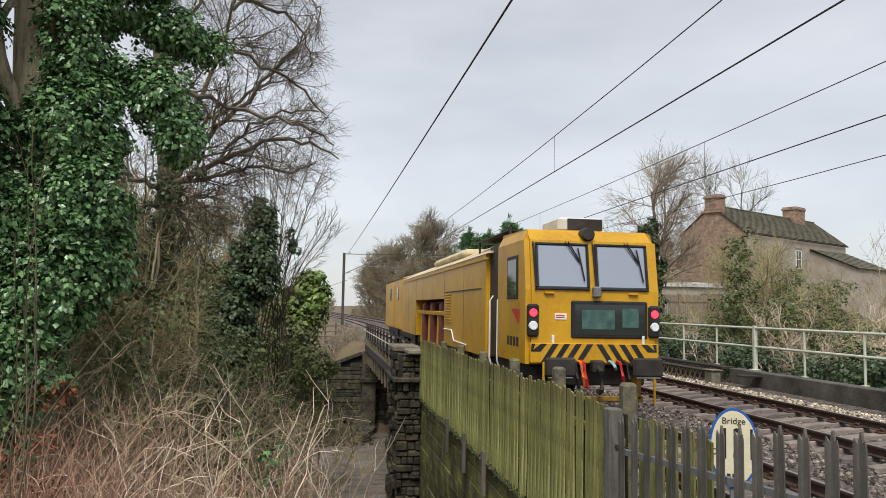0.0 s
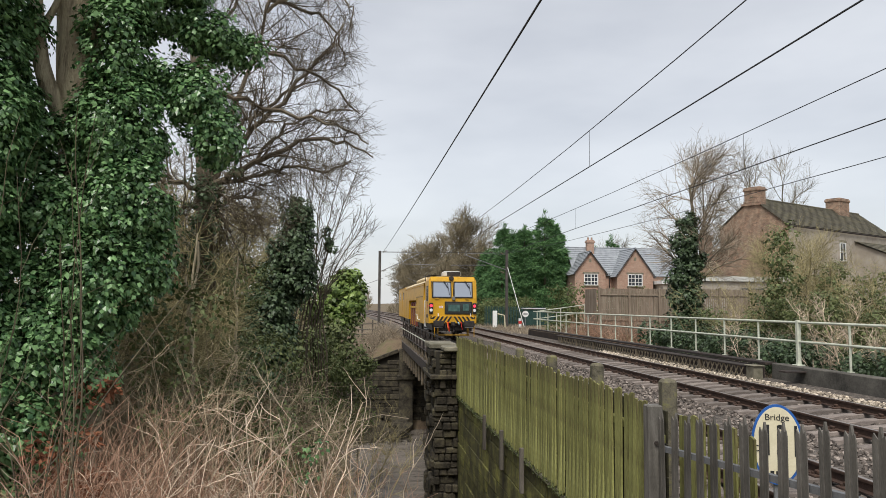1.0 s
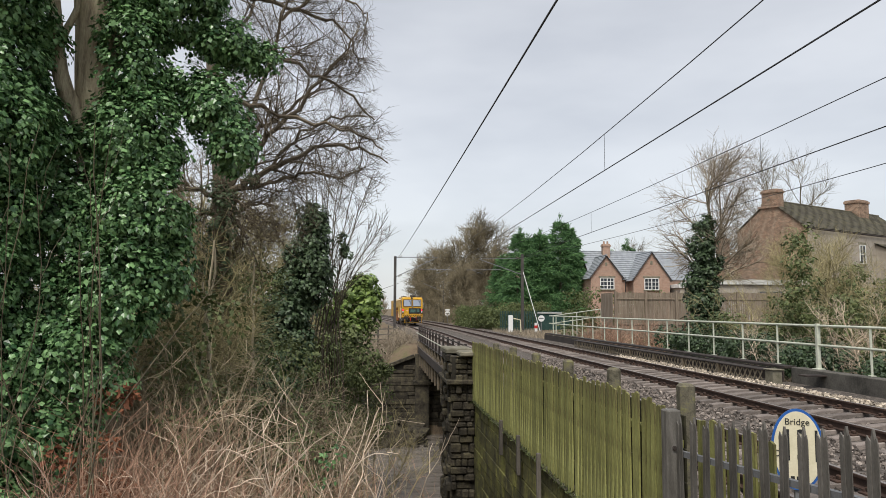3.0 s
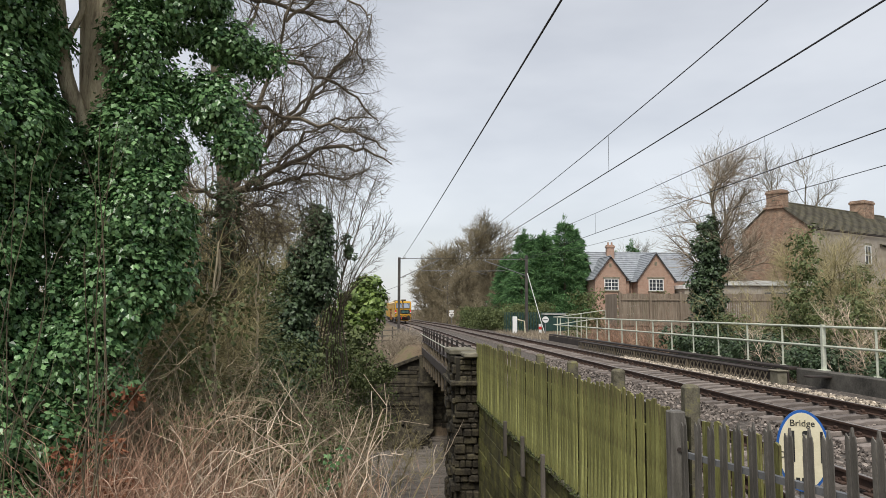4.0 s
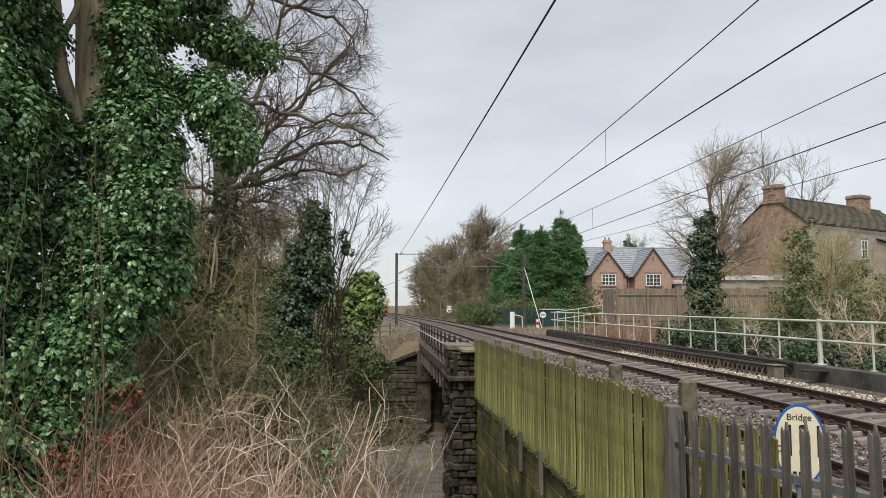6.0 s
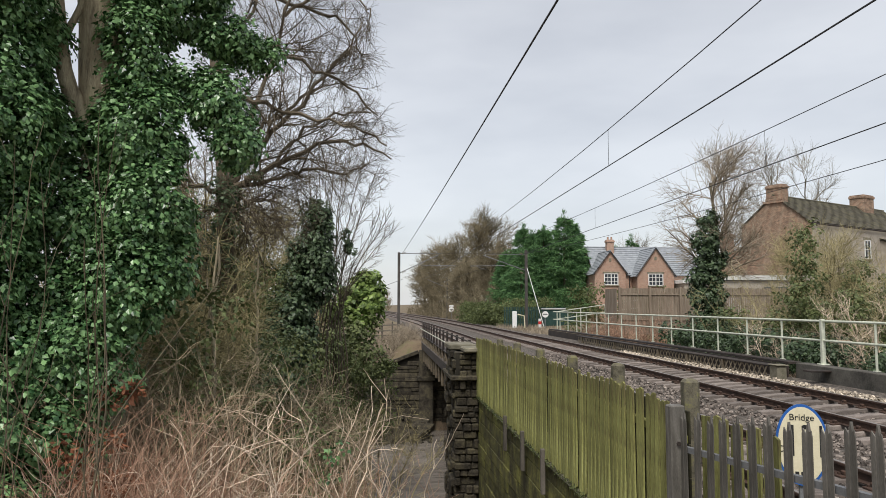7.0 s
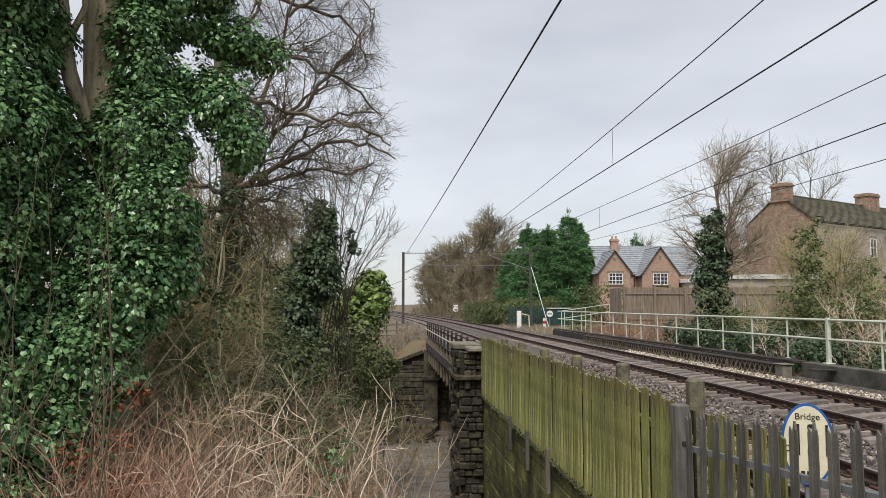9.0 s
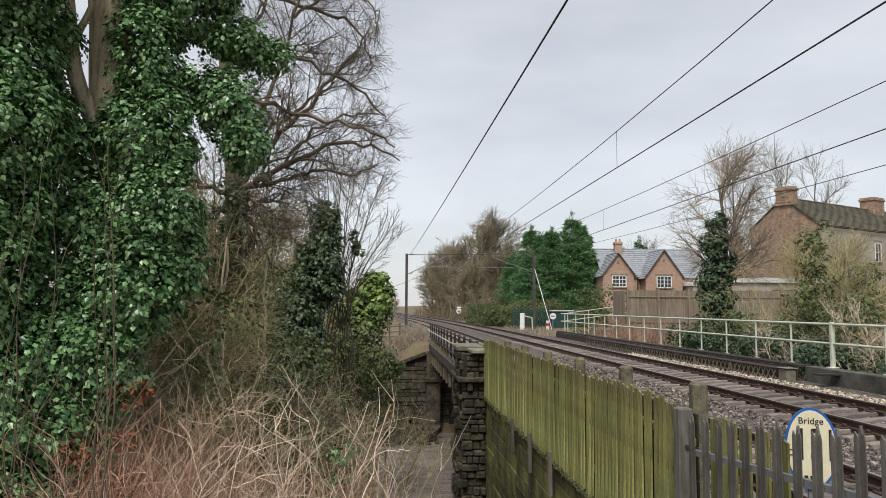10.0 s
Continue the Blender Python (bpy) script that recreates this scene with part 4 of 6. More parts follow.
        st = (st[0][keep], st[1][keep])
        g = Geo().tubes(*st, 4)
        a = spawn(r2, *st, 18, 0.15, 1.0, 0.5, 1.6, (0.6, 1.5), 0.0, 0.2, 4, 0.5, rmin=0.008 * far)
        g.tubes(*a, 3)
        g.tubes(*spawn(r2, *a, 9, 0.1, 1.0, 0.3, 1.0, (0.5, 1.5), -0.03, 0.22, 2, 0.6, rmin=0.0055 * far), 3)
        solid(name, g, mat, lab, "thicket", kind="stuff")
    r2 = np.random.default_rng(74)
    for x, y, h in ((-4.7, 31.0, 11.6), (-5.9, 32.5, 12.0), (-7.2, 31.0, 12.0), (-8.7, 33.0, 11.4), (-4.0, 33.5, 11.0), (-6.5, 29.8, 11.2)):
        bare_tree((x, y, -2.8), h, 2.0, r2, "olive-brown leafless tree in the thicket on the bank", OLIVETWIG, (32, 12, 8), 0.11, 0.2, 0.015, "bare trees on the bank", lift=0.03)
    r2 = np.random.default_rng(71)
    g = Geo()
    for x, y, top in ((-4.6, 15.5, 4.0), (-3.7, 16.5, 3.6), (-3.3, 15.0, 3.3), (-2.7, 17.5, 3.2), (-3.0, 14.0, 2.6), (-5.0, 19.5, 5.0), (-4.0, 20.5, 5.2)):
        g.tubes(*limb([(x, y, -2.0), (x + r2.normal(0, 0.12), y, 1.0), (x + r2.normal(0, 0.3), y, top)], 0.055, 0.02, r2, 0.03), 6)
    solid("sapling_trunks", g, LIGHTBARK, "pale slim sapling trunks standing in the thicket", "saplings", kind="stuff", smooth=True)
    g = Geo()
    r2 = np.random.default_rng(72)
    spots = [(r2.uniform(-4.4, -0.9), r2.uniform(13, 18), r2.uniform(-1.2, 1.2), 0.45, 0.4, 0.35) for _ in range(34)]
    spots += [(r2.uniform(-3.4, -2.3), r2.uniform(11.4, 12.8), r2.uniform(0.0, 2.4), 0.28, 0.28, 0.3) for _ in range(14)]
    spots += [(r2.uniform(-5.2, -2.4), r2.uniform(17.5, 21), r2.uniform(0.2, 3.4), 0.5, 0.4, 0.5) for _ in range(16)]
    ivy(g, r2, spots, 5, 20, (0.05, 0.11), (0.15, 0.4), 0.1, 0.5)
    solid("bank_ivy", g, OLIVELEAF, "straggling green ivy among the undergrowth", "ivy", kind="stuff")
    # ivy-covered column of a smaller tree
    t3 = thing("ivy_column_tree", "slender tree wrapped in a dark column of ivy", "tree")
    tr = limb([(-3.5, 28, -3.5), (-3.2, 28, 0.5), (-2.6, 28, 4.0), (-2.35, 28, 5.8)], 0.16, 0.06, rng, 0.03)
    part("trunk", Geo().tubes(*tr, 8), BARK, t3, smooth=True)
    lumps = [(-2.35, 27.5, 5.5, 0.42, 0.4, 0.42), (-2.3, 27.5, 4.75, 0.58, 0.5, 0.55), (-2.6, 27.4, 3.95, 0.6, 0.6, 0.55), (-2.15, 27.4, 3.7, 0.5, 0.5, 0.5), (-3.05, 27.3, 3.1, 0.55, 0.5, 0.5),
             (-2.4, 27.3, 2.9, 0.65, 0.6, 0.6), (-3.2, 27.2, 2.1, 0.75, 0.6, 0.6), (-3.75, 27.1, 1.5, 0.5, 0.5, 0.5), (-3.0, 27.1, 1.1, 0.7, 0.6, 0.6), (-3.7, 27.0, 0.4, 0.75, 0.6, 0.7), (-3.6, 26.9, -0.8, 0.9, 0.7, 0.8), (-2.9, 27.0, 0.0, 0.5, 0.5, 0.5)]
    part("ivy", ivy(Geo(), rng, lumps, 11, 30, (0.10, 0.19), (0.16, 0.36), 0.35), IVYDARK, t3, "dark matt ivy leaves")
    # bare multi-stemmed tree fanning out behind it
    t4 = thing("fan_tree", "slim leafless tree with upswept pale twigs", "tree")
    fan = [limb([(-3.0 + 0.15 * k, 29.0 + 0.25 * (k % 5), -3.0), (-2.4 + 0.08 * k, 29.1 + 0.1 * (k % 5), 1.5), ((x - 1.6) * 0.55 - 0.1, 29.0, 1.8 + (z - 1.8) * 0.55), (x, 28.9, z)], 0.034, 0.011, rng, 0.03, 14) for k, (x, z) in enumerate((
        (-2.44, 8.64), (-1.78, 8.43), (-1.08, 8.71), (-0.64, 7.94), (-0.06, 7.61), (-0.34, 6.60), (0.43, 5.73), (0.26, 4.84), (-2.86, 7.57), (-1.44, 7.15), (-0.88, 5.60), (-0.22, 5.17), (-3.28, 6.90), (-2.10, 8.02)))]
    P = np.concatenate([a[0] for a in fan])
    R = np.concatenate([a[1] for a in fan])
    part("trunk", Geo().tubes(P, R, 5), DARKTWIG, t4)
    a = spawn(rng, P, R, 16, 0.35, 1.0, 0.7, 1.7, (0.3, 0.8), 0.03, 0.08, 5, 0.45, rmin=0.011)
    g = Geo().tubes(*a, 3)
    g.tubes(*spawn(rng, *a, 5, 0.3, 1.0, 0.3, 0.7, (0.3, 0.8), 0.02, 0.1, 3, 0.6, rmin=0.008), 3)
    part("crown", g, DARKTWIG, t4, "fine upswept twigs")
    iv = ivy(Geo(), rng, [(-1.3, 28.9, 4.7, 0.22, 0.2, 0.25), (-1.15, 28.9, 4.2, 0.2, 0.2, 0.15)], 10, 20, (0.1, 0.18), (0.1, 0.2), 0.2)
    part("ivy_tuft", iv, IVYDARK, t4, "small tuft of dark ivy")
    # light green evergreen shrub
    sh = thing("evergreen_shrub", "light yellow-green evergreen shrub on the bank", "shrub")
    lumps = [(-0.55, 35.0, 3.3, 0.6, 0.5, 0.3), (-0.75, 35.1, 3.05, 0.5, 0.5, 0.28), (-0.32, 34.9, 2.7, 0.45, 0.4, 0.3), (-0.5, 34.8, 2.35, 0.6, 0.5, 0.35), (-1.3, 34.8, 2.5, 0.5, 0.5, 0.32), (-0.40, 34.8, 1.95, 0.4, 0.4, 0.3), (-1.8, 34.6, 1.9, 0.55, 0.5, 0.3), (-0.9, 34.6, 1.55, 0.5, 0.5, 0.3)]
    part("foliage", ivy(Geo(), rng, lumps, 8, 24, (0.17, 0.30), (0.16, 0.36), 0.12, 0.45), LAUREL, sh)
    lumps = [(-1.6, 34.2, 1.0, 0.9, 0.7, 0.6), (-0.55, 34.4, 1.0, 0.6, 0.6, 0.5), (-2.3, 34.0, 0.1, 0.9, 0.7, 0.7), (-0.9, 34.2, 0.1, 0.9, 0.7, 0.6), (-1.6, 34.0, -0.9, 1.1, 0.7, 0.7), (-0.2, 34.2, -0.7, 0.7, 0.6, 0.6), (-2.6, 33.8, 1.7, 0.6, 0.5, 0.5)]
    part("lower_foliage", ivy(Geo(), rng, lumps, 4.5, 20, (0.12, 0.22), (0.2, 0.5), 0.15, 0.5), OLIVELEAF, sh, "dull green inner leaves")
    st = stems(rng, on_ground(rng, 20, -2.6, 0, 34.5, 36), (4, 7.5), 0.1, 0.06, 6, (0.02, 0.04))
    g = Geo().tubes(*st, 4)
    part("stem", g, TWIG, sh)
    g = Geo()
    clumps(g, rng, [(-3.4, -0.6, 29, 33, -3.5, 0.8), (-3.0, 0.4, 33, 38, -4, -0.2)], 0.9, (0.10, 0.18), 100, (0.4, 0.8))
    solid("dull_shrubs", g, OLIVELEAF, "dull green scrub leaves on the river bank", "shrub", kind="stuff")
    r2 = np.random.default_rng(8)
    s = stems(r2, on_ground(r2, 70, -6, 0.8, 29, 40), (2.5, 6.0), 0.2, 0.1, 6, (0.02, 0.035))
    g = Geo().tubes(*s, 3)
    a = spawn(r2, *s, 14, 0.2, 1.0, 0.6, 1.6, (0.4, 1.1), 0.1, 0.2, 4, 0.5, rmin=0.01)
    g.tubes(*a, 3)
    g.tubes(*spawn(r2, *a, 7, 0.1, 1.0, 0.3, 0.8, (0.4, 1.1), 0.08, 0.22, 3, 0.6, rmin=0.007), 3)
    solid("bank_scrub", g, OLIVETWIG, "leafless scrub on the steep river bank", "thicket", kind="stuff")
    # rubble and dead stems at the foot of the far abutment
    r2 = np.random.default_rng(81)
    g = Geo()
    cube = np.array([(x, y, z) for z in (-1, 1) for y in (-1, 1) for x in (-1, 1)], float)
    quads = [(0, 2, 3, 1), (4, 5, 7, 6), (0, 1, 5, 4), (2, 6, 7, 3), (0, 4, 6, 2), (1, 3, 7, 5)]
    for _ in range(420):
        y = r2.uniform(49.5, 54.6)
        k = r2.uniform(0.12, 0.42)
        turn = np.array(Euler(r2.uniform(0, 3, 3)).to_matrix())
        g.add(cube * k * r2.uniform(0.5, 1.1, (8, 3)) @ turn.T + (r2.uniform(-7, 3.4), y, -7.15 + 0.22 * (y - 49.5) + r2.uniform(-0.1, 0.25)), quads)
    solid("river_rubble", g, STONE, "dark fallen stones at the foot of the abutment", "rubble", kind="stuff")
    base = np.stack([r2.uniform(-7, 2.6, 260), r2.uniform(48, 54, 260), np.full(260, -7.0)], 1)
    st = stems(r2, base, (0.8, 2.2), 0.6, 0.2, 5, (0.012, 0.025), 0.1)
    g = Geo().tubes(*st, 3)
    g.tubes(*spawn(r2, *st, 6, 0.2, 1.0, 0.3, 0.9, (0.4, 1.2), 0.0, 0.25, 3, 0.6, rmin=0.009), 3)
    solid("river_scrub", g, BARK, "dark dead stems along the river edge", "scrub", kind="stuff")
    # scrub on the far bank over the wing wall
    r2 = np.random.default_rng(9)
    s = stems(r2, on_ground(r2, 900, -5, 2.8, 56.3, 62.5), (0.5, 1.7), 0.5, 0.2, 5, (0.012, 0.025), 0.1)
    g = Geo().tubes(*s, 3)
    g.tubes(*spawn(r2, *s, 7, 0.2, 1.0, 0.3, 0.9, (0.4, 1.2), 0.0, 0.25, 4, 0.6, rmin=0.008), 3)
    solid("far_bank_scrub", g, TWIG, "brown dead scrub and bracken above the wing wall", "scrub", kind="stuff")


def rising(rng, base, top, **kw):
    """Stems that grow from the ground to heights between two levels."""
    p, r = stems(rng, base, (1.0, 1.0), **kw)
    tall = np.maximum(rng.uniform(top[0], top[1], len(base)) - base[:, 2], 0.5)
    reach = np.maximum((p[:, :, 2] - base[:, None, 2]).max(1), 0.6)
    q = base[:, None] + (p - base[:, None]) * (tall / reach)[:, None, None]
    span = np.linalg.norm(q[:, :, :2] - base[:, None, :2], axis=2).max(1)
    keep = (q[:, :, 0].max(1) < 1.0) & (span < 1.5)
    return q[keep], r[keep]


def build_brambles():
    rng = np.random.default_rng(31)
    g = Geo()
    st = rising(rng, on_ground(rng, 3000, -4.0, 0.4, 6.0, 12.0), (-1.4, 0.15), lean=0.5, wob=0.26, seg=5, r=(0.0035, 0.007), arch=0.08)
    g.tubes(*st, 3)
    g.tubes(*spawn(rng, *st, 4, 0.3, 1.0, 0.2, 0.6, (0.4, 1.4), -0.03, 0.3, 3, 0.7, rmin=0.003), 3)
    st = rising(rng, on_ground(rng, 1100, -3.9, -1.9, 8.8, 11.2), (-0.1, 1.0), lean=0.5, wob=0.26, seg=6, r=(0.003, 0.006), arch=0.10)
    g.tubes(*st, 3)
    solid("dead_bracken", g, REDTWIG, "tangle of reddish-brown dead bracken stems", "bracken", kind="stuff")
    g = Geo()
    st = rising(rng, on_ground(rng, 430, -2.9, 0.4, 7.8, 12.0), (-0.5, 0.95), lean=0.35, wob=0.26, seg=10, r=(0.006, 0.011), arch=0.10)
    g.tubes(*st, 5)
    g.tubes(*spawn(rng, *st, 3, 0.35, 1.0, 0.3, 0.9, (0.5, 1.1), 0.08, 0.2, 6, 0.8, rmin=0.0045), 4)
    st = rising(rng, on_ground(rng, 100, -1.8, 0.4, 8.4, 12.0), (0.1, 1.45), lean=0.4, wob=0.22, seg=11, r=(0.008, 0.013), arch=0.06)
    g.tubes(*st, 5)
    g.tubes(*spawn(rng, *st, 4, 0.4, 1.0, 0.35, 1.0, (0.4, 1.0), 0.1, 0.18, 6, 0.75, rmin=0.005), 4)
    solid("bramble_stems", g, PALETWIG, "pale arching bramble stems with side shoots", "brambles", kind="stuff")
    g = Geo()
    st = rising(rng, on_ground(rng, 520, -3.6, -0.2, 11.0, 18.0), (-1.8, 0.5), lean=0.35, wob=0.2, seg=7, r=(0.006, 0.012), arch=0.08)
    g.tubes(*st, 3)
    g.tubes(*spawn(rng, *st, 8, 0.2, 1.0, 0.3, 0.9, (0.4, 1.3), 0.0, 0.24, 3, 0.6, rmin=0.0045), 3)
    solid("bramble_thicket", g, BANKTWIG, "brown bramble thicket down the slope", "brambles", kind="stuff")
    g = Geo()
    s = rising(rng, on_ground(rng, 80, -4.0, -2.6, 11.8, 13.6), (0.0, 2.0), lean=0.3, wob=0.14, seg=8, r=(0.007, 0.016), arch=0.05)
    g.tubes(*s, 4)
    a = spawn(rng, *s, 9, 0.25, 1.0, 0.4, 1.2, (0.5, 1.4), 0.03, 0.18, 5, 0.6, rmin=0.005)
    g.tubes(*a, 3)
    g.tubes(*spawn(rng, *a, 4, 0.2, 1.0, 0.2, 0.6, (0.5, 1.3), 0.0, 0.2, 3, 0.6, rmin=0.0035), 3)
    solid("shrub_stems", g, BANKTWIG, "leafless olive-brown shrub stems on the bank edge", "shrubs", kind="stuff")
    g = Geo()
    st = rising(rng, on_ground(rng, 150, -3.3, -1.5, 10.4, 11.8), (0.2, 1.9), lean=0.3, wob=0.16, seg=8, r=(0.005, 0.011), arch=0.05)
    g.tubes(*st, 4)
    a = spawn(rng, *st, 8, 0.25, 1.0, 0.3, 0.9, (0.5, 1.4), 0.03, 0.2, 4, 0.6, rmin=0.0045)
    g.tubes(*a, 3)
    solid("shrub_stems", g, BANKTWIG, "bare grey-brown shrub stems beside the ivy", "shrubs", kind="stuff")
    g = Geo()
    clumps(g, rng, [(-3.7, -3.3, 10.2, 10.8, 0.5, 1.0), (-3.9, -3.2, 9.6, 10.4, -0.4, 0.4)], 30, (0.06, 0.12), 45, (0.12, 0.25))
    solid("dead_leaves", g, RUSTLEAF, "withered russet leaves hanging on a shrub", "leaves", kind="stuff")
    g = Geo()
    p = on_ground(rng, 5200, -7, 2.6, 3.5, 16)
    p[:, 2] += 0.08
    g.leaves(p, (0.05, 0.11), rng, 0.0)
    solid("leaf_litter", g, REDTWIG, "brown fallen leaves on the earth", "leaf litter", kind="stuff")
    g = Geo()
    clumps(g, rng, [(-5.2, -3.0, 7.5, 10.0, -1.0, -0.1)], 2.0, (0.05, 0.1), 70, (0.2, 0.4))
    ivy(g, rng, [(-0.55, 9.6, 0.18, 0.14, 0.14, 0.14)], 9, 14, (0.04, 0.08), (0.08, 0.18), 0.0)
    solid("bramble_leaves", g, IVY, "low patches of green bramble and ivy leaves", "leaves", kind="stuff")


def conifer(at, h, r, rng, n=17000):
    """A cypress-like conifer: flat fans of sprays on upswept branches, in uneven layers, with a pointed leader."""
    tree = thing("conifer", "dense dark green conifer with drooping sprays", "tree", "conifers behind the line")
    x, y, z = at
    part("trunk", Geo().tube([(x, y, z - 0.3), (x, y, z + h * 0.93)], [0.22, 0.03], 7), BARK, tree)
    m = n // 80
    u = np.sort(rng.random(m)) ** 0.9
    a = rng.uniform(0, 2 * math.pi, m)
    reach = r * (1 - u) ** 0.62 * rng.uniform(0.6, 1.12, m) + 0.2
    rad = np.stack([np.cos(a), np.sin(a), np.zeros(m)], 1)
    lat = np.stack([-np.sin(a), np.cos(a), np.zeros(m)], 1)
    rise = rng.uniform(0.15, 0.6, m)
    idx = np.repeat(np.arange(m), 80)
    f = rng.uniform(0.3, 1.0, len(idx)) ** 0.8
    w = rng.normal(0, 1, len(idx)) * (0.10 + 0.22 * (1 - f)) * np.minimum(reach[idx], 2.2)
    p = np.array((x, y, z + 0.2)) + rad[idx] * (reach[idx] * f)[:, None] + lat[idx] * w[:, None]
    p[:, 2] += u[idx] * h * 0.93 + reach[idx] * (rise[idx] * f - 0.28 * f ** 3) - np.abs(w) * 0.25 + rng.normal(0, 0.06, len(idx))
    out = rad[idx] * 1.5 + lat[idx] * (np.sign(w) * 0.6)[:, None]
    k = 90
    p = np.concatenate([p, np.stack([rng.normal(x, 0.09, k), rng.normal(y, 0.09, k), z + h * rng.uniform(0.86, 1.0, k)], 1)])
    out = np.concatenate([out, np.tile([0, 0, 2.2], (k, 1))])
    part("crown", Geo().leaves(p, (0.30, 0.75), rng, 0.25, 0.12, out * 1.2), CONIFER, tree)


def build_right_plants():
    rng = np.random.default_rng(41)
    for x, y, h, r in ((16.4, 96, 9.0, 2.8), (17.9, 92, 12.0, 3.3), (20.0, 90, 11.6, 3.4), (22.3, 89, 13.4, 3.6), (24.6, 92, 11.6, 3.4), (26.5, 95, 9.0, 3.0), (17.0, 89, 8.5, 2.6), (21.0, 94, 12.0, 3.4), (23.6, 90, 12.6, 3.0), (18.8, 91, 11.2, 3.0)):
        conifer((x, y, 0.2), h, r, rng)
    for x, y, h in ((30.5, 96, 10.0), (33.5, 97, 11.2)):
        conifer((x, y, 0.3), h, 2.2, rng, 4000)
    for x, y, h, c in ((19.6, 135, 23.0, 6.0), (16.6, 130, 18.5, 5.2), (14.8, 145, 18.0, 5.6), (12.8, 152, 15.5, 5.0), (11.4, 165, 15.0, 5.0), (14.0, 120, 10.5, 4.0), (23, 138, 16, 5), (11.0, 185, 13.5, 4.5), (17.0, 112, 11.0, 4.0), (21.0, 128, 13.0, 4.5)):
        bare_tree((x, y, -0.5), h, c, rng, "rounded leafless brown tree beyond the bridge", dense=(30, 12, 10), thin=0.04, group="bare trees along the line", fork=0.15)
    for x, y, h, c in ((38.5, 80, 22.0, 5.0), (43.0, 78, 23.0, 4.6), (48.0, 80, 23.0, 5.0), (36.5, 105, 13.0, 4.2)):
        bare_tree((x, y, 0), h, c, rng, "leafless tree rising behind the houses", dense=(14, 10, 8), thin=0.018, trunk_r=0.18, group="bare trees by the houses", lift=0.25)
    # ivy-clad bare tree beside the bridge
    t = bare_tree((17.7, 38, 0.2), 11.6, 3.3, rng, "leafless tree with its lower trunk wrapped in ivy", TWIG, (24, 11, 9), 0.2, 0.45, 0.011, name="ivy_wrapped_tree", lift=-0.02)
    g = Geo()
    ivy(g, rng, [(17.2, 37.6, 6.5, 0.45, 0.4, 0.5), (17.05, 37.6, 5.6, 0.65, 0.5, 0.5), (17.2, 37.5, 4.7, 0.68, 0.5, 0.6), (16.9, 37.5, 3.7, 0.8, 0.6, 0.6), (17.0, 37.5, 2.6, 0.9, 0.6, 0.7), (17.0, 37.4, 1.4, 0.9, 0.7, 0.7), (16.8, 37.2, 0.4, 1.1, 0.8, 0.7), (17.9, 37.3, 1.0, 0.7, 0.6, 0.5)], 9, 28, (0.11, 0.21), (0.15, 0.36), 0.35)
    part("ivy", g, IVYDARK, t, "dark ivy round the trunk")
    # scrub behind the handrail
    for m, box, hgt, mat, lab in ((90, (15.5, 24.0, 20.0, 36.0), (3.0, 5.4), OLIVETWIG, "olive-brown leafless scrub behind the handrail"),
                                  (70, (18.5, 27.0, 24.0, 44.0), (3.0, 5.6), OLIVETWIG, "tall leafless bushes in front of the houses"),
                                  (34, (13.8, 16.5, 13.0, 28.0), (1.4, 3.2), PALETWIG, "pale bare bramble stems behind the handrail"),
                                  (70, (13.6, 17.5, 34.0, 52.0), (1.0, 2.4), REDTWIG, "brown scrub below the board fence")):
        b = on_ground(rng, m, *box)
        b[:, 2] = np.maximum(b[:, 2], -1.0)
        s = stems(rng, b, hgt, 0.3, 0.14, 7, (0.012, 0.03))
        g = Geo().tubes(*s, 4)
        a = spawn(rng, *s, 12, 0.2, 1.0, 0.5, 1.5, (0.4, 1.1), 0.1, 0.2, 5, 0.5, rmin=0.008)
        g.tubes(*a, 3)
        g.tubes(*spawn(rng, *a, 7, 0.1, 1.0, 0.3, 0.8, (0.4, 1.1), 0.05, 0.22, 4, 0.6, rmin=0.005), 3)
        solid("scrub", g, mat, lab, "scrub", kind="stuff")
    g = Geo()
    r3 = np.random.default_rng(73)
    spots = [(16.0 + 0.1 * (k % 2), 27, 0.6 + 0.85 * k, 0.85 - 0.1 * k, 0.6, 0.55) for k in range(6)]
    spots += [(r3.uniform(15, 20), r3.uniform(17, 32), r3.uniform(0.6, 2.4), 0.7, 0.7, 0.5) for _ in range(30)]
    spots += [(r3.uniform(20, 23.5), r3.uniform(28, 36), r3.uniform(1.0, 3.8), 0.7, 0.7, 0.6) for _ in range(12)]
    ivy(g, r3, spots, 4.5, 18, (0.08, 0.16), (0.15, 0.4), 0.2, 0.6)
    solid("scrub_ivy", g, OLIVELEAF, "green ivy and evergreen leaves among the scrub", "ivy", kind="stuff")
    g = Geo()
    clumps(g, rng, [(12.5, 18.5, 78, 84, 0, 2.6), (10.5, 14.5, 84, 100, 0, 2.2), (20.5, 24.0, 60, 66, 0.5, 3.2), (15.4, 17.6, 58, 61, 0.2, 3.4)], 0.7, (0.15, 0.3), 110, (0.4, 0.9))
    solid("hedge", g, OLIVELEAF, "dull green hedge along the far side of the line", "hedge", kind="stuff")
    for x, y, h, c in ((17.6, 30, 5.4, 1.7), (20.2, 32, 6.0, 1.9), (22.0, 34, 6.2, 2.0)):
        bare_tree((x, y, 0.2), h, c, rng, "small olive-brown leafless tree behind the handrail", OLIVETWIG, (20, 11, 9), 0.07, 0.2, 0.009, "small bare trees", lift=0.12)
    rr = np.random.default_rng(61)
    yy = np.concatenate([rr.uniform(92, 190, 210), rr.uniform(75, 210, 90)])
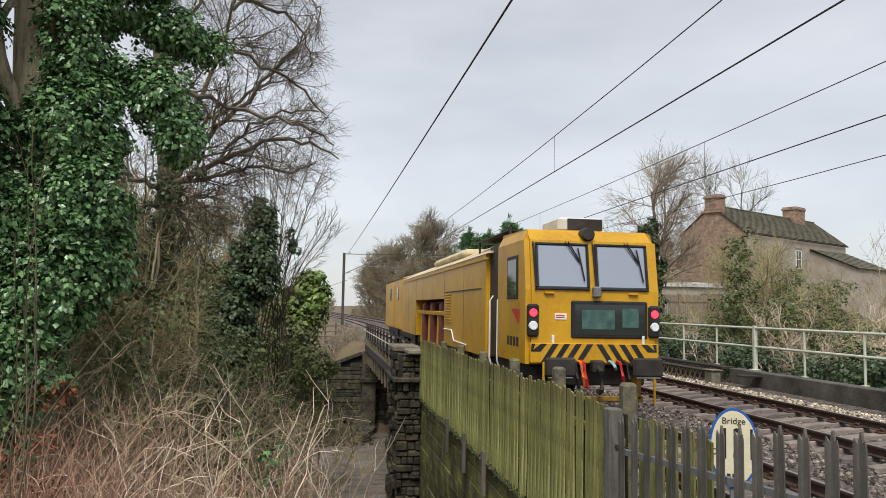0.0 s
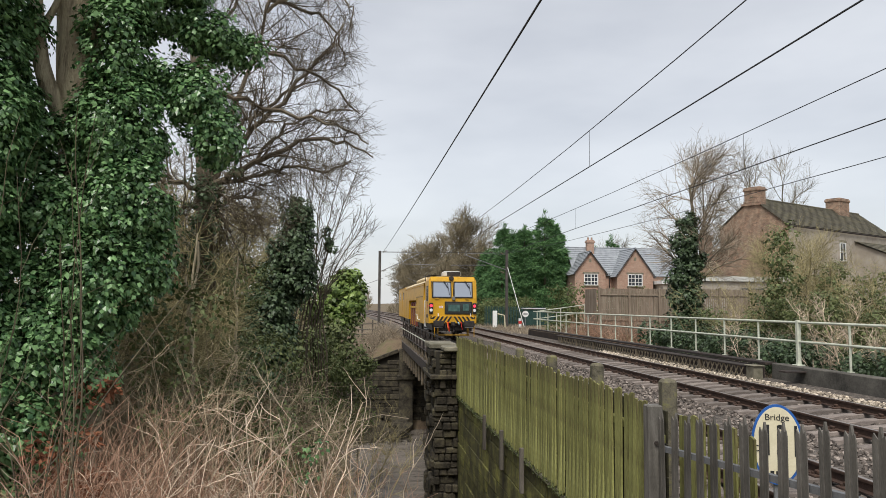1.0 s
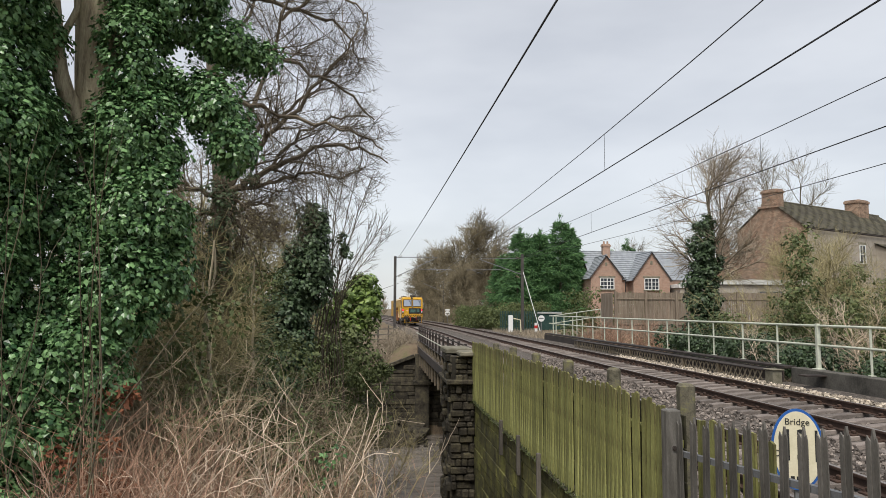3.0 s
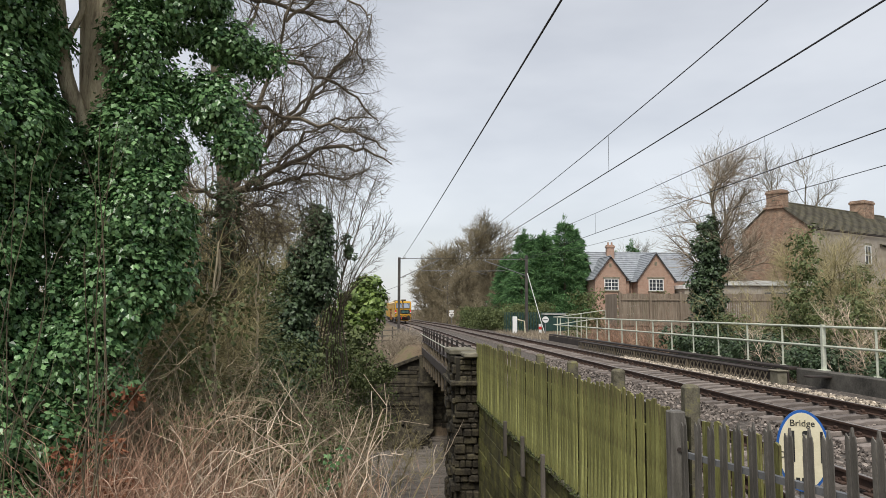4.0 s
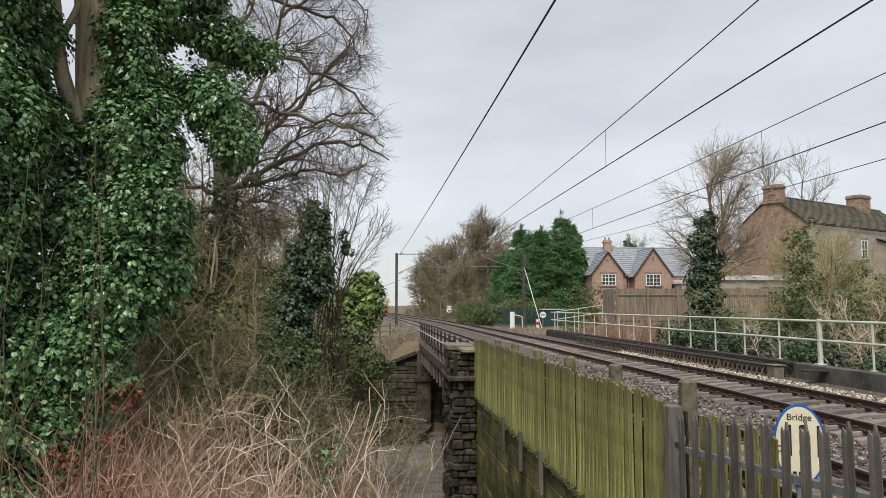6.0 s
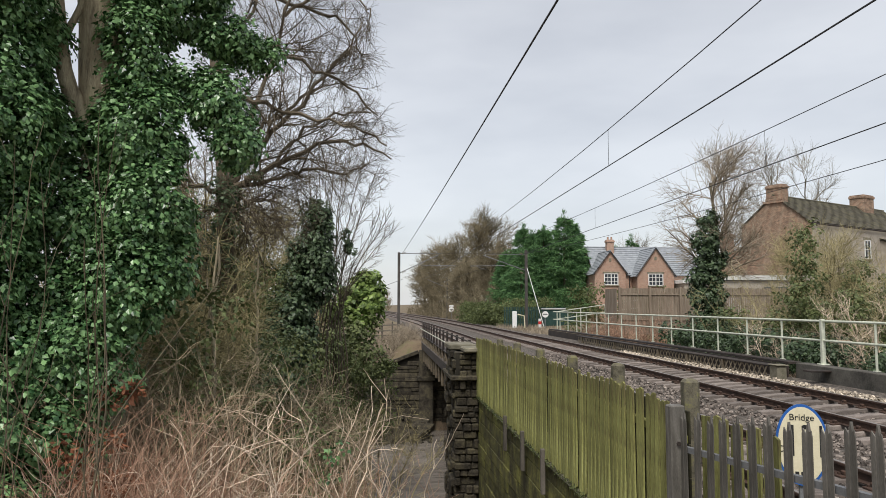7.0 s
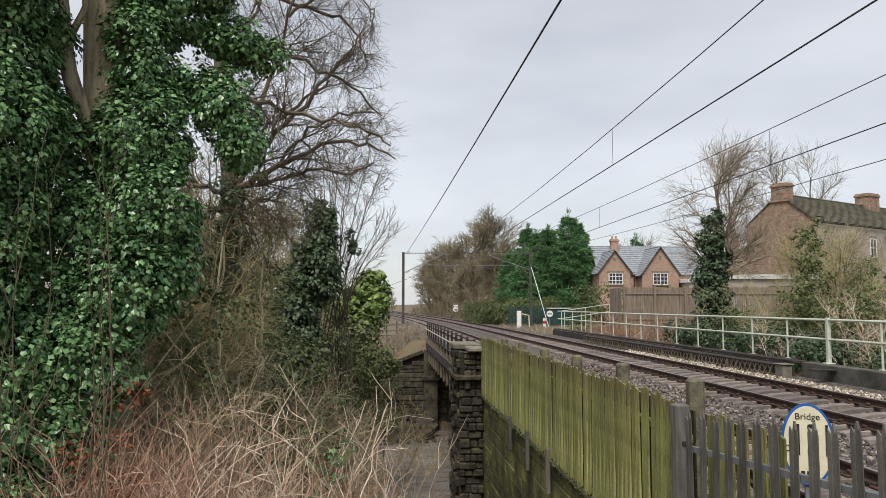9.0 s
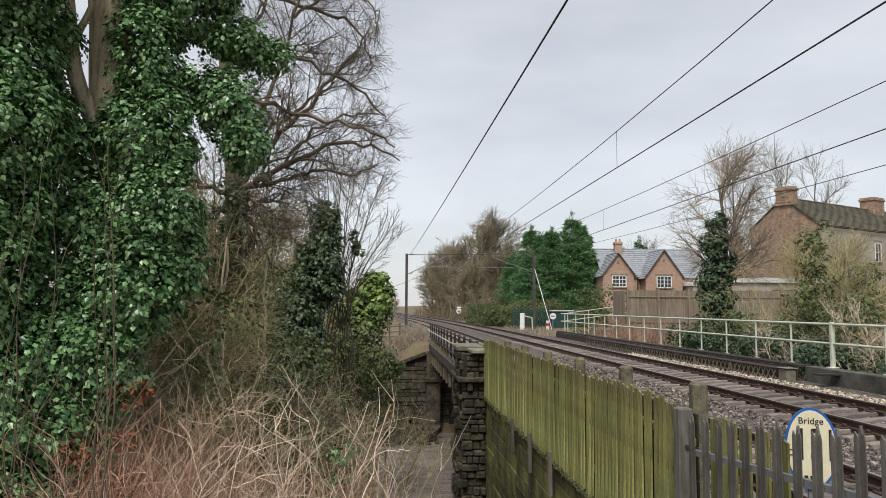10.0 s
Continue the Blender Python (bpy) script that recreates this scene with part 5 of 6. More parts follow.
    xx = np.concatenate([rr.uniform(12, 20, 210), rr.uniform(-13, -0.5, 90)]) + np.array([bend(v) for v in yy])
    s = stems(rr, np.stack([xx, yy, np.full(300, -0.8)], 1), (2.2, 5.2), 0.2, 0.12, 5, (0.03, 0.06))
    g = Geo().tubes(*s, 3)
    a = spawn(rr, *s, 10, 0.1, 1.0, 0.8, 2.0, (0.5, 1.3), 0.08, 0.2, 4, 0.5, rmin=0.025)
    g.tubes(*a, 3)
    g.tubes(*spawn(rr, *a, 6, 0.1, 1.0, 0.5, 1.2, (0.4, 1.2), 0.05, 0.2, 2, 0.6, rmin=0.022), 3)
    solid("lineside_scrub", g, FARTWIG, "brown leafless scrub along both sides of the line", "scrub", kind="stuff")
    g = Geo()
    n = 6000
    p = np.stack([rr.normal(2.82, 0.03, n), rr.uniform(7.0, 21.6, n), rr.normal(-0.48, 0.03, n)], 1)
    g.leaves(p, (0.015, 0.045), rr, 0.5)
    solid("ledge_moss", g, OLIVELEAF, "moss and small leaves on the ledge below the fence", "moss", kind="stuff")
    g = Geo()
    spots = [(r3.uniform(13.9, 15.6), y, r3.uniform(0.0, 0.9), 0.7, 0.7, 0.5) for y in np.arange(14, 36, 0.55)]
    ivy(g, r3, spots, 5, 20, (0.08, 0.16), (0.15, 0.36), 0.3, 0.6)
    solid("railside_ivy", g, IVYDARK, "dark ivy climbing the scrub behind the handrail", "ivy", kind="stuff")
    g = Geo()
    p = np.stack([rr.uniform(11.6, 16.5, 2600), rr.uniform(56, 76, 2600), np.full(2600, -0.1)], 1)
    g.tubes(*stems(rr, p, (0.2, 0.55), 0.5, 0.2, 3, (0.008, 0.015)), 3)
    solid("dry_grass", g, TWIG, "dry straw-coloured grass at the lineside", "grass", kind="stuff")
    # far tree line
    rr = np.random.default_rng(51)
    g = Geo()
    x = np.concatenate([rr.uniform(-160, 4, 160), rr.uniform(14, 150, 60)])
    y = np.concatenate([rr.uniform(230, 420, 160), rr.uniform(170, 330, 60)])
    s = stems(rr, np.stack([x, y, np.full(len(x), -2.0)], 1), (5, 11), 0.1, 0.06, 6, (0.15, 0.3))
    g.tubes(*s, 3)
    a = spawn(rr, *s, 12, 0.2, 1.0, 2.5, 5, (0.4, 1.0), 0.12, 0.15, 4, 0.5, rmin=0.08)
    g.tubes(*a, 3)
    g.tubes(*spawn(rr, *a, 5, 0.1, 1.0, 1.0, 2.5, (0.4, 1.0), 0.1, 0.15, 2, 0.6, rmin=0.06), 3)
    solid("far_wood", g, FARTWIG, "hazy leafless woodland on the horizon", "woodland", kind="stuff")


build_left_wood()
build_brambles()
build_right_plants()


# ---- overhead line ----
def line_x(x, y):
    return x + bend(y)


def build_overhead():
    for x, y, h, name in ((1.71, 68, 6.95, "left"), (13.45, 68, 7.25, "right")):
        m = thing("overhead_mast", "brown steel overhead line mast beside the track", "mast", "overhead line masts")
        g = Geo()
        g.box(x - 0.12, x + 0.12, y - 0.12, y - 0.10, -1.2, h).box(x - 0.12, x + 0.12, y + 0.10, y + 0.12, -1.2, h).box(x - 0.012, x + 0.012, y - 0.10, y + 0.10, -1.2, h)
        part("column", g, MASTSTEEL, m)
        part("foot", Geo().cbox(x - 0.35, x + 0.35, y - 0.35, y + 0.35, -1.2, 0.12, 0.05), CONCRETE, m)
        s = 1 if x < 5 else -1
        part("cantilever", Geo().rod((x, y, 5.05 if s > 0 else 5.35), (x + s * (3.6 if s > 0 else 4.0), y, 6.75), 0.04, 6), STEEL, m, "sloping tubular bracket")
        part("stay", Geo().rod((x, y, 6.85), (x + s * 3.9, y, 6.85), 0.02, 5), STEEL, m)
        part("registration_arm", Geo().rod((x + s * 2.0, y, 5.8), (x + s * 5.2, y, 5.75), 0.03, 6), STEEL, m)
        part("steady_arm", Geo().tube([(x + s * 4.6, y, 5.72), (x + s * 4.2, y, 5.55), (x + s * 3.7, y, 5.45)], 0.018, 5), STEEL, m)
        for z in (5.1, 6.84):
            ins = Geo()
            for k in range(5):
                ins.tube([(x + s * (0.28 + k * 0.07), y, z + 0.033 * k), (x + s * (0.31 + k * 0.07), y, z + 0.015 + 0.033 * k)], [0.08, 0.05], 8)
            part("insulator", ins, IRONBROWN, m)
        if s < 0:
            part("guy_rod", Geo().rod((x, y, 5.9), (x + 1.2, y - 2.0, 0.2), 0.03, 6), WHITE, m, "white sloping guy rod")
    for x, y, h in ((1.4, 128, 6.9), (1.4, 186, 6.9), (12.9, 128, 7.0)):
        m = thing("overhead_mast", "distant steel overhead line mast", "mast", "overhead line masts")
        part("column", Geo().box(line_x(x, y) - 0.12, line_x(x, y) + 0.12, y - 0.1, y + 0.1, -1.2, h), MASTSTEEL, m)
        part("cantilever", Geo().rod((line_x(x, y), y, 5.2), (line_x(x, y) + (3.8 if x < 5 else -3.4), y, 6.6), 0.04, 5), STEEL, m)
    sp = Geo().rod((1.71, 68, 6.88), (13.45, 68, 6.98), 0.015, 4)
    solid("span_wire", sp, WIRE, "thin cross span wire between two masts", "wire")

    def wire(pts, r, label, name="overhead_wire"):
        p = np.array([(line_x(x, y), y, z) for x, y, z in pts])
        solid(name, Geo().tube(p, r, 5), WIRE, label, "overhead wire", "overhead line wires")

    def hung(x0, x1, z0, z1, zm, ys=(-30, 68)):
        return [(x0 + (x1 - x0) * k / 14, ys[0] + (ys[1] - ys[0]) * k / 14, z0 + (z1 - z0) * k / 14 - 4 * zm * (k / 14) * (1 - k / 14)) for k in range(15)]

    wire(hung(2.39, 2.04, 5.85, 6.9, 0.25), 0.016, "thick dark earth wire running to the mast")
    for xa, xb, za, zb, sag, drops, lab in ((5.09, 5.63, 8.2, 6.95, 1.345, (1.5, 17.0, 33.0, 50.0), "near"), (8.96, 9.14, 7.2, 6.9, 0.809, (3.0, 16.7, 30.8, 48.0), "far")):
        wire(hung(xa, xb, za, zb, sag), 0.010, f"catenary wire over the {lab} track")
        wire(hung(xa, xb, 5.40, 5.40, 0.0), 0.012, f"contact wire over the {lab} track")
        for y in drops:
            k = (y + 30) / 98
            x = xa + (xb - xa) * k
            zt = za + (zb - za) * k - 4 * sag * k * (1 - k)
            solid("dropper", Geo().rod((x, y, 5.40), (x, y, zt), 0.005, 4), WIRE, "thin dropper wire between contact and catenary wires", "dropper", "droppers")
        wire([(xb - 0.1, 68 + k * 10, 6.85 - 0.9 * (k / 6) * (1 - k / 6)) for k in range(7)], 0.012, "distant catenary wire beyond the bridge masts")
        wire([(xb - 0.1, 68 + k * 10, 5.4) for k in range(7)], 0.012, "distant contact wire beyond the bridge masts")
    wire(hung(13.3, 13.4, 6.6, 6.9, 0.75), 0.012, "return wire on the far masts")


# ---- lineside things ----
def build_lineside():
    b = thing("lineside_cabinet", "white lineside location board with a sloping bar", "cabinet")
    part("body", Geo().cbox(11.95, 12.35, 66.8, 67.0, 0.1, 1.62, 0.03), WHITE, b)
    part("bar", Geo().tube([(12.4, 66.9, 1.35), (13.0, 66.7, 1.2), (13.05, 66.7, 0.15)], 0.06, 6), surface("cream_paint", [(0.55, 0.5, 0.33), (0.68, 0.62, 0.45)], 4, 0.6, 0.1), b)
    s = thing("round_sign", "round white speed sign on a red and white post", "sign")
    part("post", Geo().cbox(14.35, 14.6, 66.9, 67.0, 0.1, 0.95, 0.01), WHITE, s)
    part("band", Geo().cbox(14.34, 14.61, 66.89, 67.01, 0.45, 0.72, 0.01), REDSIGN, s)
    part("disc", Geo().tube([(14.95, 66.8, 1.35), (14.95, 66.84, 1.35)], 0.29, 20), WHITE, s)
    part("bar", Geo().box(14.75, 15.15, 66.785, 66.795, 1.30, 1.40), STEEL, s)
    part("pole", Geo().rod((14.95, 66.9, 0), (14.95, 66.9, 1.5), 0.04), STEEL, s)
    m = thing("milepost_sign", "small round white line sign on a post", "sign")
    part("disc", Geo().tube([(9.3 + 2.0, 118, 1.5), (9.3 + 2.0, 118.05, 1.5)], 0.42, 18), WHITE, m)
    part("board", Geo().cbox(10.95, 11.65, 118, 118.05, 1.95, 2.2, 0.01), WHITE, m)
    part("bar", Geo().box(11.1, 11.5, 117.98, 117.99, 1.42, 1.58), STEEL, m)
    part("pole", Geo().rod((11.3, 118.1, -0.3), (11.3, 118.1, 2.1), 0.05), STEEL, m)
    c = thing("relay_cabinet", "long low dark green lineside relay cabinet with pale lid", "cabinet")
    part("body", Geo().cbox(15.6, 18.6, 70, 71, 0.2, 1.75, 0.04), DARKGREEN, c)
    part("lid", Geo().cbox(15.5, 18.7, 69.9, 71.1, 1.76, 1.88, 0.03), surface("pale_lid", [(0.38, 0.38, 0.36), (0.5, 0.5, 0.48)], 3, 0.7, 0.1), c)
    p = thing("green_palisade", "dark green steel palisade fence by the line", "fence")
    for k in range(46):
        x = 12.4 + k * 0.16
        part("pale", Geo().box(x, x + 0.09, 74, 74.03, 0, 2.0), DARKGREEN, p)
    for z in (0.4, 1.6):
        part("rail", Geo().box(12.3, 19.8, 74.04, 74.08, z, z + 0.06), DARKGREEN, p)
    # timber post and rail fence on the far bank
    f = thing("rail_fence", "rough timber post and rail fence on the far bank", "fence")
    for k in range(8):
        x = 1.9 - k * 0.85
        part("post", Geo().cbox(x - 0.06, x + 0.06, 61.9, 62.02, -1.3, 0.75 + 0.05 * (k % 3), 0.01), GREYWOOD, f)
    for z in (0.55, 0.1, -0.3):
        part("rail", Geo().beam((2.0, 61.86, z), (-4.2, 61.86, z - 0.25), 0.05, 0.10), GREYWOOD, f)


REDSIGN = surface("red_paint", [(0.5, 0.03, 0.03), (0.6, 0.05, 0.04)], 5, 0.5, 0)
DARKGREEN = surface("dark_green_steel", [(0.015, 0.04, 0.035), (0.03, 0.07, 0.06)], 3, 0.6, 0.1)
SIGNCREAM = surface("cream_enamel", [(0.62, 0.56, 0.38), (0.74, 0.68, 0.50)], 6, 0.45, 0.05)
SIGNBLUE = surface("blue_enamel", [(0.02, 0.09, 0.32), (0.03, 0.13, 0.42)], 6, 0.4, 0.05)
LETTER = surface("black_lettering", [(0.012, 0.012, 0.012), (0.03, 0.03, 0.03)], 6, 0.6, 0)


def lettering(text, size, name, parent, m):
    c = bpy.data.curves.new(name, "FONT")
    c.body, c.size, c.align_x, c.align_y, c.extrude = text, size, "CENTER", "CENTER", 0.001
    o = new("draft", c)
    me = bpy.data.meshes.new_from_object(o.evaluated_get(bpy.context.evaluated_depsgraph_get()))
    bpy.data.objects.remove(o)
    me.materials.clear()
    ob = part(name, me, LETTER, parent)
    ob.matrix_basis = m
    return ob


def build_sign():
    s = thing("bridge_sign", "oval cream bridge number plate with a blue rim behind the pickets", "sign", at=(3.52, 6.05, 0.95))
    s.rotation_euler = (0, 0, radians(-22))
    n = 40
    out = [(0.205 * math.cos(a), 0.335 * math.sin(a)) for a in np.arange(n) * 2 * math.pi / n]
    inn = [(x * 0.905, z * 0.935) for x, z in out]
    part("rim", Geo().prism(out, 0.0, 0.014, "y"), SIGNBLUE, s)
    part("plate", Geo().prism(inn, -0.004, 0.002, "y"), SIGNCREAM, s)
    part("post", Geo().cbox(-0.03, 0.03, 0.02, 0.07, -1.35, 0.2, 0.005), STEEL, s)
    up = pose(0, 0, 0, 90, 0, 0)
    for text, size, x, z in (("Bridge", 0.075, 0.0, 0.225), ("CM", 0.075, -0.138, -0.04)):
        lettering(text, size, "lettering", s, pose(x, -0.007, z) @ up)
    nm = lettering("131", 0.30, "number", s, pose(0.035, -0.007, 0.02) @ up @ Matrix.Diagonal((0.72, 1.25, 1, 1)))
    for k in range(3):
        part("text_bar", Geo().box(-0.06 + k * 0.045, -0.03 + k * 0.045, -0.008, -0.005, -0.26, -0.22), LETTER, s)


# ---- houses ----
def window(parent, x, y, z, w, h, cols=2, rows=2, lights=2):
    """A white sash window in a wall facing -y."""
    f = Geo()
    f.cbox(x, x + w, y - 0.05, y + 0.06, z, z + 0.08, 0.01).cbox(x, x + w, y - 0.05, y + 0.06, z + h - 0.08, z + h, 0.01)
    for k in range(lights + 1):
        c = x + k * (w - 0.1) / lights
        f.cbox(c, c + 0.10, y - 0.05, y + 0.06, z, z + h, 0.01)
    win = part("window", f, WHITE, parent, "white painted sash window")
    part("pane", Geo().box(x + 0.05, x + w - 0.05, y - 0.01, y + 0.0, z + 0.05, z + h - 0.05), PANE, win)
    lw = (w - 0.1) / lights
    for k in range(lights):
        for c in range(1, cols):
            xx = x + 0.05 + k * lw + lw * c / cols
            part("glazing_bar", Geo().box(xx - 0.025, xx + 0.025, y - 0.035, y - 0.011, z + 0.08, z + h - 0.08), WHITE, win)
    for r in range(1, rows):
        zz = z + h * r / rows
        part("glazing_bar", Geo().box(x + 0.05, x + w - 0.05, y - 0.04, y - 0.012, zz - 0.03, zz + 0.03), WHITE, win)
    part("sill", Geo().cbox(x - 0.1, x + w + 0.1, y - 0.14, y + 0.02, z - 0.14, z - 0.002, 0.02), CAPSTONE, win)
    part("lintel", Geo().cbox(x - 0.15, x + w + 0.15, y - 0.03, y + 0.02, z + h + 0.002, z + h + 0.22, 0.02), CAPSTONE, win)


def roof_plane(name, a, b, c, d, mat, parent, rows=16, t=0.06):
    """Overlapping slate courses on the slope a-b (eaves) to d-c (ridge)."""
    a, b, c, d = (np.array(p, float) for p in (a, b, c, d))
    nrm = np.cross(b - a, d - a)
    nrm /= np.linalg.norm(nrm)
    if nrm[2] < 0:
        nrm = -nrm
    g = Geo()
    v, f = [], []
    for k in range(rows):
        for fr, up in ((k / rows, t), ((k + 1) / rows, 0.02)):
            v += [a + (d - a) * fr + nrm * up, b + (c - b) * fr + nrm * up]
    n = len(v) // 2
    f = [(2 * i, 2 * i + 1, 2 * i + 3, 2 * i + 2) for i in range(n - 1)]
    v += [d - nrm * 0.05, c - nrm * 0.05, a - nrm * 0.05, b - nrm * 0.05]
    f += [(2 * n - 2, 2 * n - 1, 2 * n + 1, 2 * n), (2 * n, 2 * n + 1, 2 * n + 3, 2 * n + 2), (2 * n + 2, 2 * n + 3, 1, 0)]
    g.add(v, f)
    return part(name, g, mat, parent)


def gable_block(house, x0, x1, y0, y1, z0, ze, zr, wall, roof, along="y", over=0.25, rows=14):
    """Walls with two gables and a pitched roof; the ridge runs along an axis."""
    if along == "y":
        xm = (x0 + x1) / 2
        w = part("wall", Geo().prism([(x0, z0), (x1, z0), (x1, ze), (xm, zr), (x0, ze)], y0, y1, "y"), wall, house)
        k = (zr - ze) / (xm - x0) * over
        roof_plane("roof", (x0 - over, y0 - over, ze - k), (x0 - over, y1, ze - k), (xm, y1, zr), (xm, y0 - over, zr), roof, house, rows)
        roof_plane("roof", (x1 + over, y0 - over, ze - k), (x1 + over, y1, ze - k), (xm, y1, zr), (xm, y0 - over, zr), roof, house, rows)
        part("ridge", Geo().rod((xm, y0 - over, zr + 0.05), (xm, y1, zr + 0.05), 0.09, 6), roof, house)
    else:
        ym = (y0 + y1) / 2
        w = part("wall", Geo().prism([(y0, z0), (y1, z0), (y1, ze), (ym, zr), (y0, ze)], x0, x1, "x"), wall, house)
        k = (zr - ze) / (ym - y0) * over
        roof_plane("roof", (x0 - over, y0 - over, ze - k), (x1 + over, y0 - over, ze - k), (x1 + over, ym, zr), (x0 - over, ym, zr), roof, house, rows)
        roof_plane("roof", (x0 - over, y1 + over, ze - k), (x1 + over, y1 + over, ze - k), (x1 + over, ym, zr), (x0 - over, ym, zr), roof, house, rows)
        part("ridge", Geo().rod((x0 - over, ym, zr + 0.05), (x1 + over, ym, zr + 0.05), 0.09, 6), roof, house)
    return w


def chimney(house, x, y, z0, z1, w, d, mat, pots=2):
    c = part("chimney", Geo().cbox(x - w / 2, x + w / 2, y - d / 2, y + d / 2, z0, z1, 0.02).cbox(x - w / 2 - 0.08, x + w / 2 + 0.08, y - d / 2 - 0.08, y + d / 2 + 0.08, z1 - 0.35, z1 - 0.12, 0.03), mat, house, "brick chimney stack")
    for k in range(pots):
        xx = x - w / 2 + (k + 0.5) * w / pots
        part("pot", Geo().tube([(xx, y, z1), (xx, y, z1 + 0.35)], [0.13, 0.11], 8), BRICK, c)


def build_houses():
    h = thing("brick_house", "red brick house with two front gables and slate roof", "house")
    gable_block(h, 25.6, 38.5, 87.0, 94.0, 0.0, 6.0, 9.35, BRICK, SLATE, "x")
    gable_block(h, 24.9, 28.6, 85.0, 90.0, 0.0, 6.1, 8.5, BRICK, SLATE, "y")
    gable_block(h, 30.0, 34.4, 85.0, 90.5, 0.0, 5.9, 8.95, BRICK, SLATE, "y")
    window(h, 26.0, 85.0, 4.55, 1.7, 1.35, 2, 3, 2)
    window(h, 31.3, 85.0, 4.5, 1.8, 1.4, 2, 3, 2)
    for x, z in ((26.75, 7.3), (32.2, 7.5)):
        part("vent", Geo().cbox(x - 0.15, x + 0.15, 84.96, 85.02, z, z + 0.4, 0.01), CAPSTONE, h)
    for x in (29.0, 29.7):
        part("downpipe", Geo().rod((x, 86.9, 0), (x, 86.9, 6.0), 0.06, 6), IRON, h)
    chimney(h, 28.3, 90.0, 8.4, 10.3, 0.9, 0.7, BRICK)
    part("porch", Geo().cbox(34.8, 39.0, 83.0, 86.9, 0, 4.7, 0.05), STUCCO, h, "buff flat-roofed side porch")
    part("fascia", Geo().cbox(34.6, 39.2, 82.8, 86.9, 4.72, 5.15, 0.03), WHITE, h)
    o = thing("old_house", "large old brown brick house with chimneys and mossy slate roof", "house", at=(34.2, 62.0, 0.0))
    o.rotation_euler = (0, 0, radians(29))
    gable_block(o, 0.0, 19.0, -3.2, 3.2, 0.0, 9.25, 11.75, OLDBRICK, DARKSLATE, "x", over=0.12, rows=20)
    part("front_wall", Geo().box(0.25, 18.9, -3.26, -3.205, 0.0, 9.15), STUCCO, o, "buff weathered front wall")
    part("gutter", Geo().rod((0.0, -3.42, 9.05), (19.1, -3.42, 9.05), 0.07, 6), IRON, o)
    for z in (11.72, 11.5, 11.28):
        part("verge_brick", Geo().cbox(-0.16, -0.02, -0.4 - (11.75 - z) * 1.2, 0.4 + (11.75 - z) * 1.2, z - 0.2, z, 0.01), OLDBRICK, o)
    chimney(o, 0.55, 0.0, 10.9, 12.75, 0.95, 1.5, OLDBRICK, 0)
    chimney(o, 14.9, 0.0, 11.2, 13.0, 1.9, 1.4, OLDBRICK, 0)
    part("lean_to", Geo().prism([(3.2, 0), (6.0, 0), (6.0, 6.2), (3.2, 7.4)], 0.3, 4.0, "x"), OLDBRICK, o)
    chimney(o, 0.9, 5.4, 6.2, 8.9, 0.9, 0.9, OLDBRICK, 1)
    part("outshot", Geo().prism([(-7.4, 0), (-3.27, 0), (-3.27, 8.2), (-7.4, 6.4)], 11.5, 18.5, "x"), STUCCO, o)
    roof_plane("outshot_roof", (11.3, -7.6, 6.4), (18.7, -7.6, 6.4), (18.7, -3.28, 8.35), (11.3, -3.28, 8.35), DARKSLATE, o, 10)
    for x in (8.6,):
        window(o, x, -3.26, 6.4, 1.1, 1.7, 2, 2, 1)
    g = thing("flat_roof_garage", "low flat-roofed building with a pale fascia", "garage")
    part("wall", Geo().cbox(24.2, 31.0, 51.5, 57.0, 0.0, 3.95, 0.03), STUCCO, g)
    part("fascia", Geo().cbox(24.0, 31.2, 51.3, 57.2, 3.97, 4.35, 0.03), surface("pale_fascia", [(0.48, 0.48, 0.45), (0.62, 0.62, 0.58)], 2, 0.7, 0.1), g)
    part("window", Geo().cbox(27.5, 29.3, 51.44, 51.49, 2.5, 3.5, 0.01), PANE, g)
    part("door", Geo().cbox(24.6, 26.8, 51.44, 51.49, 0.4, 2.7, 0.01), WHITE, g)
    f = thing("board_fence", "brown close-boarded garden fence on the slope", "fence")
    rng = random.Random(2)
    k, x = 0, 16.1
    while x < 28.5:
        y = 49.5 - (x - 16.1) * 0.12
        b = part("board", Geo().cbox(x, x + 0.135, y - 0.012, y + 0.012, 0.2, 3.32 + rng.uniform(-0.02, 0.02), 0.003), TANWOOD, f)
        if k % 14 == 0:
            part("post", Geo().cbox(x, x + 0.14, y - 0.16, y - 0.02, 0.1, 3.4, 0.01), TANWOOD, f)
        x += 0.145
        k += 1
    for z in (1.2, 2.9):
        part("rail", Geo().beam((16.1, 49.45, z), (28.5, 47.96, z), 0.04, 0.09), TANWOOD, f)
    for k in range(18):
        part("board", Geo().cbox(16.02, 16.05, 49.6 + k * 0.145, 49.74 + k * 0.145, 0.2, 3.3, 0.003), TANWOOD, f)


build_overhead()
build_lineside()
build_sign()
build_houses()

# ---- the yellow track machine: its rear face is at y = 0, the body runs along +y ----
YELLOW = surface("yellow_paint", [(0.44, 0.225, 0.006), (0.55, 0.295, 0.009), (0.62, 0.34, 0.012)], 1.1, 0.42, 0.08, fine=14, spec=0.5)
GRUBBY = surface("grubby_yellow", [(0.40, 0.21, 0.015), (0.60, 0.33, 0.02)], 1.5, 0.6, 0.2, fine=12)
CREAM = surface("dusty_cream_roof", [(0.48, 0.37, 0.20), (0.66, 0.56, 0.38)], 0.9, 0.8, 0.2, fine=9)
OLDYELLOW = surface("oily_yellow", [(0.10, 0.06, 0.015), (0.32, 0.18, 0.02)], 5, 0.7, 0.3)
